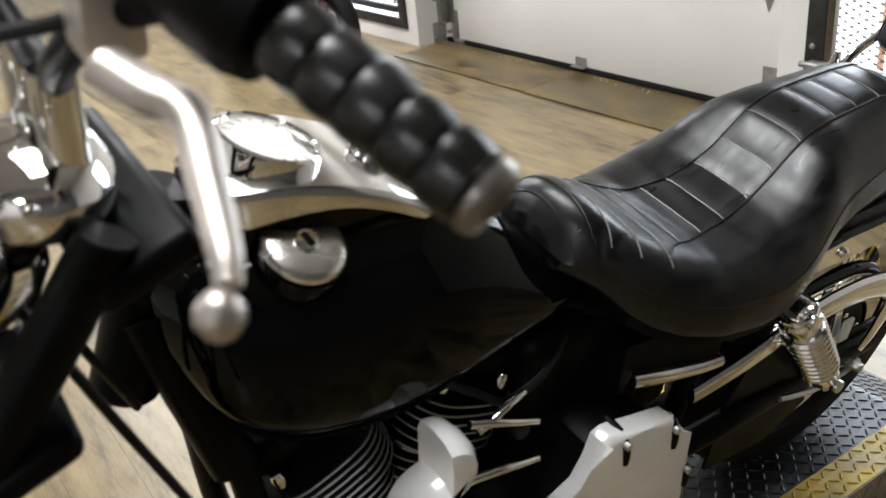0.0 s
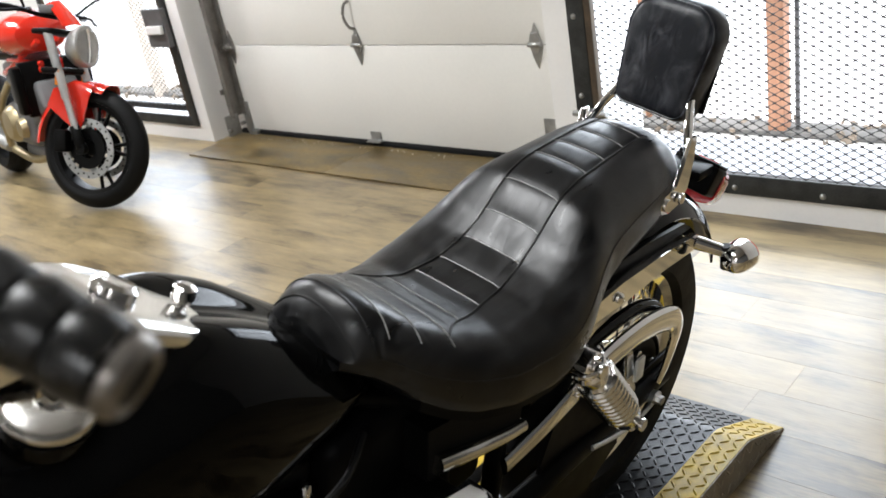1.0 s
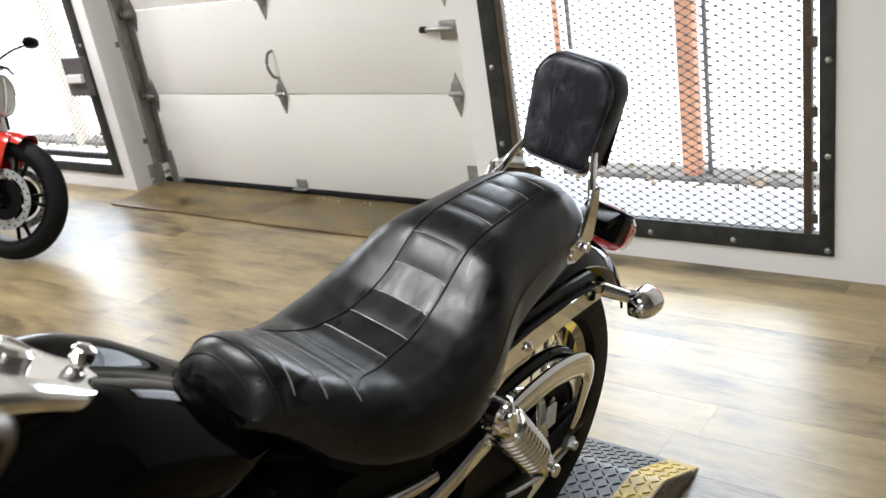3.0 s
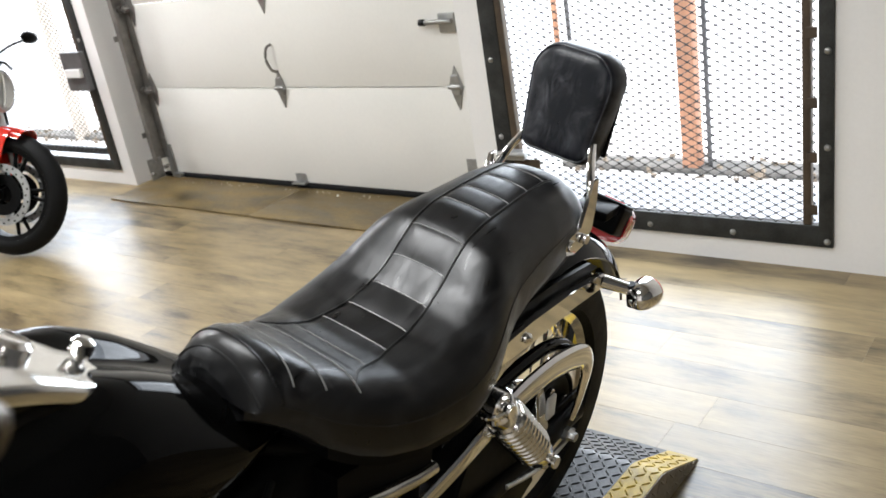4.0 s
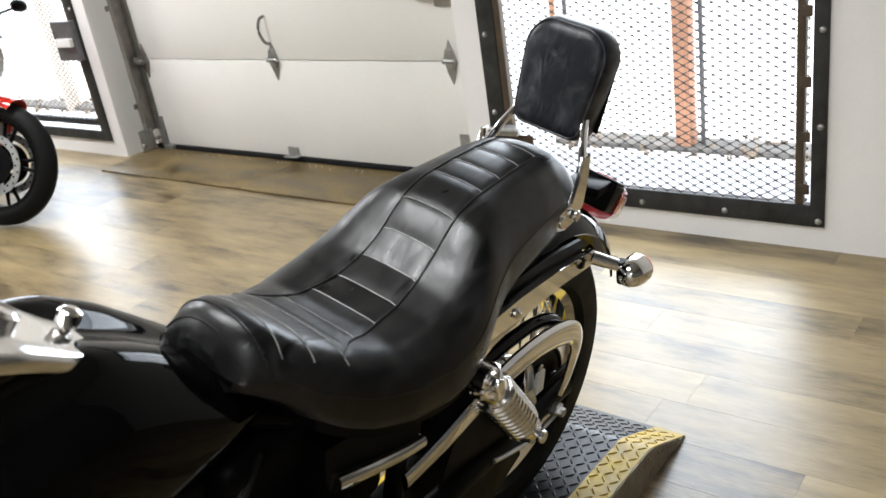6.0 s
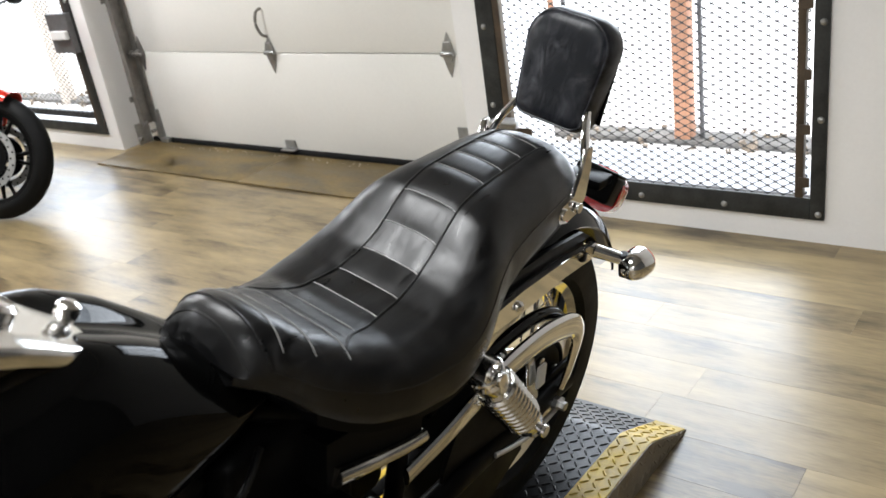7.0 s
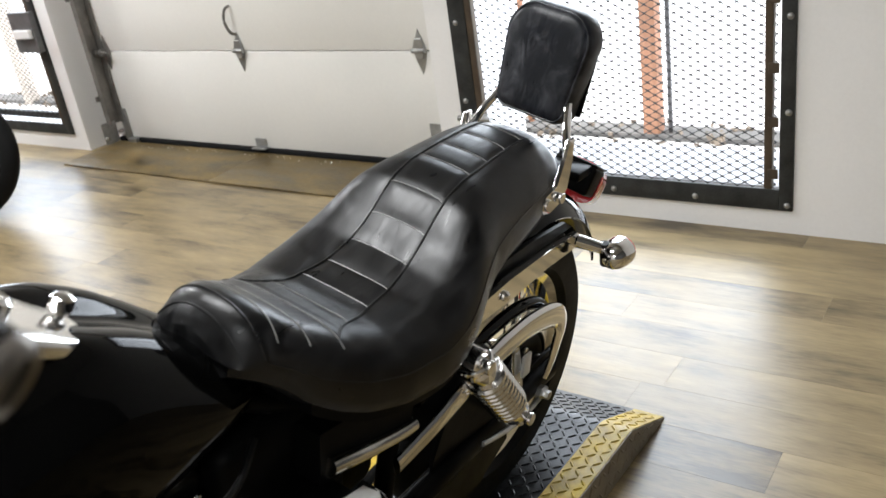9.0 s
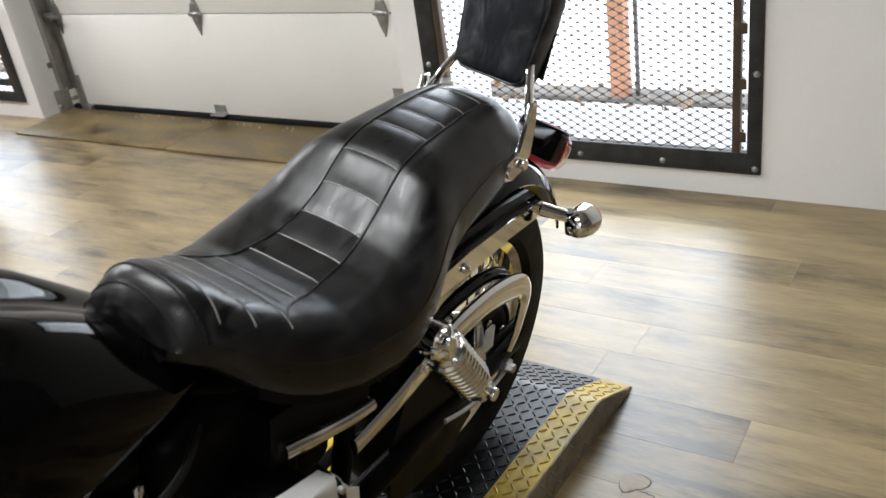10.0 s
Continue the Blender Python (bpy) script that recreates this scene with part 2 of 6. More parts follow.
# ---- shapes ----
def part(name, bm, material, parent=None, label="", smooth=True):
    me = bpy.data.meshes.new(name)
    bm.normal_update()
    bm.to_mesh(me)
    bm.free()
    me.materials.append(material)
    if smooth:
        me.shade_smooth()
        me.set_sharp_from_angle(angle=radians(38))
    ob = new(name, me)
    if parent:
        ob.parent = parent
    if label:
        tagged(ob, label)
    return ob


def thing(name, label, category, m=None, group="", kind=""):
    ob = new(name)
    ob.empty_display_size = 0.1
    if m is not None:
        ob.matrix_basis = m
    return tagged(ob, label, category, group, kind)


def box(x0, x1, y0, y1, z0, z1, bevel=0.0, seg=2, bm=None):
    bm = bm or bmesh.new()
    made = bmesh.ops.create_cube(bm, size=1.0)["verts"]
    bmesh.ops.transform(bm, verts=made, matrix=Matrix.Translation(((x0 + x1) / 2, (y0 + y1) / 2, (z0 + z1) / 2)) @ Matrix.Diagonal((x1 - x0, y1 - y0, z1 - z0, 1)))
    if bevel:
        edges = list({e for v in made for e in v.link_edges})
        bmesh.ops.bevel(bm, geom=edges, offset=bevel, segments=seg, affect="EDGES", profile=0.5)
    return bm


def moved(bm, m):
    bmesh.ops.transform(bm, verts=bm.verts, matrix=m)
    return bm


def frame_to(a, b):
    """A pose at a whose z axis points to b."""
    a, b = Vector(a), Vector(b)
    return Matrix.Translation(a) @ (b - a).to_track_quat("Z", "Y").to_matrix().to_4x4()


def lathe(profile, seg=32, m=None, bm=None):
    """Turns (radius, height) pairs about z."""
    bm = bm or bmesh.new()
    m = m or Matrix()
    rings = []
    for r, z in profile:
        if r < 1e-6:
            rings.append([bm.verts.new(m @ Vector((0, 0, z)))])
        else:
            rings.append([bm.verts.new(m @ Vector((r * math.cos(2 * math.pi * k / seg), r * math.sin(2 * math.pi * k / seg), z))) for k in range(seg)])
    for a, b in zip(rings, rings[1:]):
        for k in range(seg):
            j = (k + 1) % seg
            if len(a) == 1 and len(b) > 1:
                bm.faces.new((a[0], b[j], b[k]))
            elif len(b) == 1 and len(a) > 1:
                bm.faces.new((a[k], a[j], b[0]))
            elif len(a) > 1:
                bm.faces.new((a[k], a[j], b[j], b[k]))
    bmesh.ops.recalc_face_normals(bm, faces=bm.faces)
    return bm


def rod(a, b, r, seg=12, r2=None, bm=None):
    length = (Vector(b) - Vector(a)).length
    r2 = r if r2 is None else r2
    return lathe([(0, 0), (r * 0.92, 0), (r, r * 0.1), (r2, length - r2 * 0.1), (r2 * 0.92, length), (0, length)], seg, frame_to(a, b), bm)


def spline(points, steps=8):
    p = [Vector(q) for q in points]
    p = [2 * p[0] - p[1]] + p + [2 * p[-1] - p[-2]]
    out = []
    for i in range(1, len(p) - 2):
        for s in range(steps):
            t = s / steps
            a, b, c, d = p[i - 1:i + 3]
            out.append(0.5 * (2 * b + (c - a) * t + (2 * a - 5 * b + 4 * c - d) * t * t + (3 * b - a - 3 * c + d) * t ** 3))
    return out + [p[-2]]


def sweep(points, radius, seg=10, steps=8, flat=1.0, bm=None, side=(0, 0, 1), cap=True):
    """A tube along a smooth line; radius a number or a function of 0..1; flat squeezes it along side."""
    bm = bm or bmesh.new()
    line = spline(points, steps) if steps > 1 else [Vector(q) for q in points]
    rings, up = [], Vector(side)
    for i, q in enumerate(line):
        ahead = (line[min(i + 1, len(line) - 1)] - line[max(i - 1, 0)]).normalized()
        u = (up - ahead * up.dot(ahead)).normalized()
        v = ahead.cross(u)
        r = radius(i / (len(line) - 1)) if callable(radius) else radius
        rings.append([bm.verts.new(q + r * (flat * math.cos(a) * u + math.sin(a) * v)) for a in (2 * math.pi * k / seg for k in range(seg))])
    for a, b in zip(rings, rings[1:]):
        for k in range(seg):
            bm.faces.new((a[k], a[(k + 1) % seg], b[(k + 1) % seg], b[k]))
    if cap:
        bm.faces.new(rings[0][::-1])
        bm.faces.new(rings[-1])
    return bm


def loft(rings, closed=True, cap=True):
    bm = bmesh.new()
    rows = [[bm.verts.new(q) for q in ring] for ring in rings]
    n = len(rows[0])
    for a, b in zip(rows, rows[1:]):
        for k in range(n if closed else n - 1):
            bm.faces.new((a[k], a[(k + 1) % n], b[(k + 1) % n], b[k]))
    if cap:
        bm.faces.new(rows[0][::-1])
        bm.faces.new(rows[-1])
    bmesh.ops.recalc_face_normals(bm, faces=bm.faces)
    return bm


def prism(outline, z0, z1, bevel=0.0, m=None, seg=2):
    """An outline in x, y pushed from z0 to z1, its edges rounded."""
    bm = bmesh.new()
    low = [bm.verts.new((x, y, z0)) for x, y in outline]
    high = [bm.verts.new((x, y, z1)) for x, y in outline]
    n = len(low)
    bm.faces.new(low[::-1])
    top = bm.faces.new(high)
    for k in range(n):
        bm.faces.new((low[k], low[(k + 1) % n], high[(k + 1) % n], high[k]))
    if bevel:
        bmesh.ops.bevel(bm, geom=list(top.edges), offset=bevel, segments=seg, affect="EDGES", profile=0.5)
    bmesh.ops.recalc_face_normals(bm, faces=bm.faces)
    return moved(bm, m) if m else bm


def smooth_through(xs, ys, width=0.014):
    """A function that runs smoothly through a table."""
    grid = np.linspace(min(xs), max(xs), 400)
    order = np.argsort(xs)
    flat = np.interp(grid, np.array(xs)[order], np.array(ys)[order])
    k = np.exp(-0.5 * (np.linspace(-3, 3, 41)) ** 2)
    step = grid[1] - grid[0]
    taps = np.linspace(-3, 3, 41) * width
    out = sum(w * np.interp(grid + d, grid, flat) for w, d in zip(k / k.sum(), taps))
    return lambda x: float(np.interp(x, grid, out))


# ---- the room ----
WALL_Y, LEFT_Y, DOOR_Y, BACK_Y = 3.004, 3.105, 3.296, 3.37
X0, X1, Y0 = -10.5, 3.6, -5.0


def wall(name, *blocks, label="off-white wall out of view", paint=None):
    bm = bmesh.new()
    for b in blocks:
        box(*b, bm=bm)
    return tagged(part(name, bm, paint or M_WALL, smooth=False), label, "wall", kind="structure")


G0, G1, GZ0, GZ1 = -1.300, -0.135, 0.145, 2.2      # right opening
L0, L1, LZ0, LZ1 = -5.80, -4.345, 0.145, 2.2       # left opening
D0, D1, DZ = -4.164, -1.489, 2.3                  # overhead door's opening
wall("wall_north",
     (D1, G0, WALL_Y, BACK_Y, 0, CEILING), (G0, G1, WALL_Y, BACK_Y, 0, GZ0), (G0, G1, WALL_Y, BACK_Y, GZ1, CEILING), (G1, X1, WALL_Y, BACK_Y, 0, CEILING),
     label="off-white wall out of view beside the grilled window")
wall("wall_north_west",
     (L1, D0, LEFT_Y, BACK_Y, 0, CEILING), (L0, L1, LEFT_Y, BACK_Y, 0, LZ0), (L0, L1, LEFT_Y, BACK_Y, LZ1, CEILING), (X0, L0, LEFT_Y, BACK_Y, 0, CEILING),
     label="off-white painted pillar and wall beside the gate")
wall("lintel", (D0 - 0.001, D1, 3.02, 3.28, DZ, CEILING), label="off-white painted lintel over the overhead door")
# south and west walls are unseen, left pale to brighten the chrome
wall("wall_south", (X0, X1, Y0 - 0.2, Y0, 0, CEILING), label="off-white wall out of view")
wall("wall_west", (X0 - 0.2, X0, Y0 - 0.2, BACK_Y, 0, CEILING), label="off-white wall out of view")
# unseen east wall, darkened to keep reflections off the tank's flank
wall("wall_east", (X1, X1 + 0.2, Y0 - 0.2, BACK_Y, 0, CEILING), label="unseen wall kept dark for the reflections", paint=M_UNSEENDARK)
# ceiling out of view; its grey sets how much light bounces and reflects
tagged(part("ceiling", box(X0, X1, Y0, BACK_Y, CEILING, CEILING + 0.2), M_CEIL, smooth=False), "unseen grey ceiling, toned for reflections and bounce", "ceiling", kind="structure")
# fixtures added around the unseen lamps, sized to suit the highlights
for lx, ly, watts, long, wide in LAMPS:
    fixture = thing("ceiling_lamp", "white lamp panel with a pale diffuser, added out of view", "lamp", pose(lx, ly, CEILING), group="ceiling lamps")
    part("housing", box(-long / 2 - 0.05, long / 2 + 0.05, -wide / 2 - 0.05, wide / 2 + 0.05, -0.07, 0, 0.01), M_WHITE, fixture)
    part("diffuser", box(-long / 2, long / 2, -wide / 2, wide / 2, -0.10, -0.07, 0.012), M_LAMP, fixture)

# ---- outside ----
tagged(part("ground", box(-60, 60, BACK_Y, 90, -0.14, -0.04), M_SNOW), "pale dusty concrete yard with grit", "ground", kind="structure")
tagged(part("backdrop", box(-60, 60, 11, 11.2, -1, 30), M_SKY), "bright overcast distance", "sky", kind="structure")
tagged(part("yard_post", box(-6.18, -6.09, 3.93, 4.02, -0.04, 3.0, 0.006), M_PALEPOST), "pale weathered wooden post in the yard behind the gate", "post")
for px, py, w in ((-0.968, 4.0, 0.078), (-1.665, 4.06, 0.026)):
    tagged(part("porch_post", box(px - w / 2, px + w / 2, py - w / 2, py + w / 2, -0.04, 3.2, 0.006), M_POST), "orange-brown wooden porch post standing in the yard", "post", group="porch posts")

for px, py in ((-0.884, 4.0), (-1.60, 4.07)):
    fence = thing("fence_post", "thin dark steel fence post beside the porch post", "post", pose(px, py, -0.04), group="fence posts")
    part("upright", box(-0.009, 0.009, -0.009, 0.009, 0, 3.1, 0.002), M_DRAIN, fence)
    part("base_plate", box(-0.03, 0.03, -0.03, 0.03, 0, 0.012, 0.002), M_DRAIN, fence)

# litter along the yard's edge: chips and grit
random.seed(3)
bm = bmesh.new()
for k in range(420):
    x, y, s = random.uniform(-7.5, 0.6), 4.03 + random.gauss(0, 0.09), random.uniform(0.008, 0.035)
    m = Matrix.Translation((x, y, -0.04 + s * 0.3)) @ Euler((random.random() * 3, random.random() * 3, random.random() * 3)).to_matrix().to_4x4() @ Matrix.Diagonal((s * 2.2, s, s * 0.5, 1))
    bmesh.ops.create_cube(bm, size=1.0, matrix=m)
tagged(part("yard_litter", bm, M_LITTER, smooth=False), "brown-grey chips and grit along the yard", "litter", kind="stuff")
tagged(part("kerb_strip", box(-8, 1.0, 3.95, 4.11, -0.04, -0.012, 0.01), M_LITTERSTRIP), "low grey concrete kerb strip in the yard", "kerb", kind="structure")


# ---- overhead door ----
def overhead_door():
    door = thing("overhead_door", "closed cream sectional overhead door with steel hinges", "door", pose(0, 0, 0), kind="structure")
    seams = [0.030, 0.555, 1.045, 1.535, 2.025, 2.515]
    for a, b in zip(seams, seams[1:]):
        part("panel", box(D0 - 0.001, D1 - 0.001, DOOR_Y, DOOR_Y + 0.05, a + 0.0025, b - 0.0025, 0.004), M_DOOR, door)
    part("bottom_seal", box(D0 + 0.05, D1 - 0.002, DOOR_Y - 0.012, DOOR_Y + 0.04, 0.0, 0.030, 0.006), M_SEAL, door, "black rubber bottom seal")
    leaf = [(-0.018, -0.045), (0.018, -0.045), (0.032, 0), (0.018, 0.045), (-0.018, 0.045), (-0.032, 0)]
    point = [(0.0, 0.098), (0.020, 0.050), (0.036, 0.0), (0.022, -0.05), (0.0, -0.105), (-0.022, -0.05), (-0.036, 0.0), (-0.020, 0.050)]
    turn = Matrix.Rotation(radians(90), 4, "X")
    for z in seams[1:-1]:
        for x in (-2.888, -1.750):
            h = part("hinge", prism(point, 0, 0.005, 0.002, Matrix.Translation((x, DOOR_Y - 0.001, z)) @ turn), M_GALV, door, "galvanised steel hinge", smooth=False)
            part("knuckle", rod((x - 0.035, DOOR_Y - 0.016, z + 0.004), (x + 0.035, DOOR_Y - 0.016, z + 0.004), 0.011), M_GALV, h)
            part("roller_tab", prism(leaf, 0, 0.012, 0.003, Matrix.Translation((x, DOOR_Y - 0.004, z + 0.012)) @ turn), M_GALV, h, smooth=False)
    part("pull_handle", sweep([(-2.893, DOOR_Y - 0.004, 0.785), (-2.905, DOOR_Y - 0.030, 0.770), (-2.912, DOOR_Y - 0.042, 0.715), (-2.902, DOOR_Y - 0.030, 0.660), (-2.889, DOOR_Y - 0.004, 0.640)], 0.0058, flat=1.3), M_TRACK, door, "dark steel pull handle")
    bk = part("bottom_bracket", box(-2.94, -2.84, DOOR_Y - 0.040, DOOR_Y, 0.032, 0.039, 0.002), M_GALV, door, "galvanised lift bracket")
    part("bracket_plate", box(-2.93, -2.85, DOOR_Y - 0.008, DOOR_Y - 0.001, 0.039, 0.085, 0.004), M_GALV, bk)
    lock = part("slide_lock", box(-1.79, -1.70, DOOR_Y - 0.016, DOOR_Y - 0.001, 0.80, 0.885, 0.006), M_GALV, door, "galvanised slide lock")
    part("lock_bolt", rod((-1.87, DOOR_Y - 0.026, 0.85), (-1.71, DOOR_Y - 0.026, 0.85), 0.011), M_GALV, lock)
    part("lock_tip", rod((-1.885, DOOR_Y - 0.026, 0.85), (-1.855, DOOR_Y - 0.026, 0.85), 0.015), M_RUBBER, lock)
    part("corner_bracket", box(-1.76, -1.66, DOOR_Y - 0.006, DOOR_Y - 0.001, 0.06, 0.22, 0.003), M_GALV, door)
    return door


overhead_door()
track = thing("door_track", "galvanised vertical guide track beside the overhead door", "track", kind="structure")
bm = box(-4.067, -4.057, 3.197, 3.287, 0.13, 2.28)
box(-4.057, -4.017, 3.281, 3.289, 0.13, 2.6, bm=bm)
box(-4.057, -4.027, 3.195, 3.203, 0.13, 2.6, bm=bm)
part("rail", bm, M_TRACK, track, smooth=False)
tip = [(0.0, 0.098), (0.020, 0.050), (0.036, 0.0), (0.022, -0.05), (0.0, -0.105), (-0.022, -0.05), (-0.036, 0.0), (-0.020, 0.050)]
for z in (0.552, 1.030, 1.535, 2.025):
    h = part("hinge", prism(tip, 0, 0.006, 0.002, Matrix.Translation((-4.000, 3.295, z)) @ Matrix.Rotation(radians(90), 4, "X")), M_TRACK, track, "galvanised roller hinge", smooth=False)
    part("roller_stem", rod((-4.055, 3.257, z), (-3.955, 3.257, z), 0.009), M_TRACK, h)
    part("roller", rod((-4.057, 3.257, z), (-4.033, 3.257, z), 0.022, 16), M_TRACK, h)
    part("roller_bracket", box(-4.019, -3.997, 3.249, 3.293, z - 0.02, z + 0.02, 0.004), M_TRACK, h, smooth=False)
for z in (0.30, 0.88, 1.4, 2.0):
    part("angle_bracket", box(-4.070, -4.060, 3.172, 3.207, z - 0.02, z + 0.012, 0.003), M_TRACK, track, smooth=False)
part("foot_bracket", box(-4.045, -3.985, 3.283, 3.2955, 0.02, 0.21, 0.004), M_GALV, track, "bent galvanised foot bracket", smooth=False)
part("foot_angle", box(-4.064, -4.056, 3.150, 3.250, 0.02, 0.15, 0.004), M_GALV, track, "bent galvanised foot angle", smooth=False)
part("foot_plate", box(-4.000, -3.925, 3.257, 3.295, 0.0, 0.035, 0.006), M_GALV, track, smooth=False)
part("anchor_bolt", rod((-4.005, 3.222, 0.09), (-4.005, 3.252, 0.09), 0.012), M_TRACK, track)
part("anchor_bolt", rod((-4.053, 3.157, 0.06), (-4.027, 3.157, 0.06), 0.012), M_TRACK, track)


# ---- grilles ----
def diamonds(x0, x1, y, z0, z1, w, h, thick):
    """Expanded metal: zigzag strands, each a thin square bar, met at their points."""
    verts, faces = [], []
    rows, cols = int((z1 - z0) / (h / 2)), int((x1 - x0) / (w / 2))
    for r in range(rows):
        base = z0 + r * h / 2 + h / 4
        up = 1 if r % 2 else -1
        first = len(verts)
        for c in range(2 * cols + 1):
            x = x0 + c * w / 4
            z = base + up * (h / 4) * (0, 1, 0, -1)[(c + 3) % 4]
            t = thick * (0.40 if c % 2 else 1.15)
            verts += [(x, y - t * 0.5, z - t), (x, y + t * 0.5, z - t * 0.4), (x, y + t * 0.5, z + t), (x, y - t * 0.5, z + t * 0.4)]
        for c in range(2 * cols):
            a = first + 4 * c
            for k in range(4):
                j = (k + 1) % 4
                faces.append((a + k, a + j, a + 4 + j, a + 4 + k))
    me = bpy.data.meshes.new("expanded_metal")
    me.from_pydata(verts, [], faces)
    me.materials.append(M_MESH)
    return me


def grille(name, label, x0, x1, z0, z1, y, bar, bolts_z, bolts_x, slim=None):
    slim = slim or bar
    g = thing(name, label, "grille", kind="structure")
    for a in ((x0, x0 + bar, z0, z1), (x1 - slim, x1, z0, z1), (x0 + bar, x1 - slim, z0, z0 + bar), (x0 + bar, x1 - slim, z1 - bar, z1)):
        part("frame_bar", box(a[0], a[1], y - 0.012, y - 0.001, a[2], a[3], 0.002), M_IRON, g)
    for x in (x0 + bar, x1 - slim - (0.050 if slim < bar else 0.03)):
        part("inner_stile", box(x, x + (0.026 if slim < bar and x > x0 + 0.5 else 0.03), y - 0.009, y + 0.02, z0 + bar, z1 - bar, 0.002), M_RUST, g, "rusty inner stile")
    mesh = new("expanded_metal", diamonds(x0 + bar, x1 - slim, y + 0.026, z0 + bar - 0.01, z1 - bar, 0.052, 0.030, 0.0027))
    mesh.parent = g
    tagged(mesh, "black expanded metal mesh", kind="stuff")
    head = [(0, 0.008), (0.007, 0.007), (0.010, 0.004), (0.0115, 0)]
    face = Matrix.Rotation(radians(90), 4, "X")
    for x, z in [(xx, zz) for xx in (x0 + bar * 0.4, x1 - slim * 0.4) for zz in bolts_z] + [(xx, z0 + bar * 0.35) for xx in bolts_x]:
        part("bolt", lathe(head, 12, Matrix.Translation((x, y - 0.012, z)) @ face), M_GALV, g)
    return g


right = grille("window_grille", "dark iron framed grille of expanded metal over the window", -1.370, -0.086, 0.086, 2.30, WALL_Y, 0.075,
               [0.107, 0.432, 0.740, 1.05, 1.36, 1.67, 1.98], [-1.035, -0.728, -0.418], 0.046)
for z in (0.20, 0.38, 0.56, 0.78, 1.0):
    part("weld_clip", box(-0.170, -0.135, WALL_Y - 0.014, WALL_Y - 0.0095, z, z + 0.035, 0.003), M_RUST, right, smooth=False)
latch = part("latch", box(-1.335, -1.225, WALL_Y - 0.045, WALL_Y - 0.013, 0.345, 0.385, 0.005), M_GALV, right, "galvanised gate latch", smooth=False)
part("latch_bolt", rod((-1.36, WALL_Y - 0.050, 0.372), (-1.21, WALL_Y - 0.050, 0.372), 0.012), M_GALV, latch)
part("latch_plate", box(-1.289, -1.17, WALL_Y - 0.020, WALL_Y - 0.013, 0.12, 0.345, 0.003), M_RUST, right, smooth=False)

left = grille("security_gate", "dark iron security gate with mesh and a lock box", -5.90, -4.270, 0.096, 2.30, LEFT_Y, 0.062, [0.9, 1.5, 2.1], [])
boxed = part("lock_box", box(-4.495, -4.275, LEFT_Y - 0.050, LEFT_Y - 0.013, 0.605, 0.837, 0.006), M_LOCKBOX, left, "grey steel lock box", smooth=False)
part("lock_body", box(-4.445, -4.29, LEFT_Y - 0.078, LEFT_Y - 0.051, 0.690, 0.740, 0.006), M_WHITE, boxed, "bright steel lock", smooth=False)
part("inner_rail", box(-5.75, -4.385, LEFT_Y + 0.03, LEFT_Y + 0.06, 0.175, 0.215, 0.002), M_IRON, left)
part("inner_stile", box(-4.425, -4.385, LEFT_Y + 0.03, LEFT_Y + 0.06, 0.215, 2.2, 0.002), M_IRON, left)

tagged(part("window_sill", box(G0 + 0.002, G1 - 0.002, WALL_Y + 0.03, BACK_Y - 0.002, GZ0 + 0.001, GZ0 + 0.012, 0.003), M_SILL, smooth=False), "grey concrete sill behind the window grille", "sill", kind="structure")


# ---- floor ----
mat_board = thing("threshold_board", "dirty dark brown plywood board before the overhead door", "board", kind="structure")
for k in range(3):
    a = -4.088 + k * 1.22
    part("sheet", box(a, min(a + 1.2195, -1.49), 2.862, 3.275, 0.001, 0.010, 0.002), M_MAT, mat_board)

# pale chips lying along the door's foot
random.seed(5)
bm = bmesh.new()
for k in range(46):
    s = random.uniform(0.0015, 0.005)
    m = Matrix.Translation((random.uniform(-3.95, -2.3), 3.245 - abs(random.gauss(0, 0.02)), 0.0105 + s * 0.2)) @ Euler((random.random(), random.random(), random.random() * 6)).to_matrix().to_4x4() @ Matrix.Diagonal((s * 1.6, s, s * 0.5, 1))
    bmesh.ops.create_cube(bm, size=1.0, matrix=m)
tagged(part("paint_chips", bm, M_WHITE, smooth=False), "pale paint chips along the foot of the door", "litter", kind="stuff")

BW, BL = 0.152, 1.22
floor = tagged(part("floor", box(X0, X1, Y0, BACK_Y, -0.15, -0.004), M_SUBFLOOR, smooth=False), "pale wood-look plank floor with a satin sheen", "floor", kind="structure")


def board_mesh(length):
    bm = box(0, length - 0.0003, 0, BW - 0.0003, -0.008, 0, 0.0002, 1)
    me = bpy.data.meshes.new("plank")
    bm.to_mesh(me)
    bm.free()
    me.materials.append(M_PLANK)
    return me


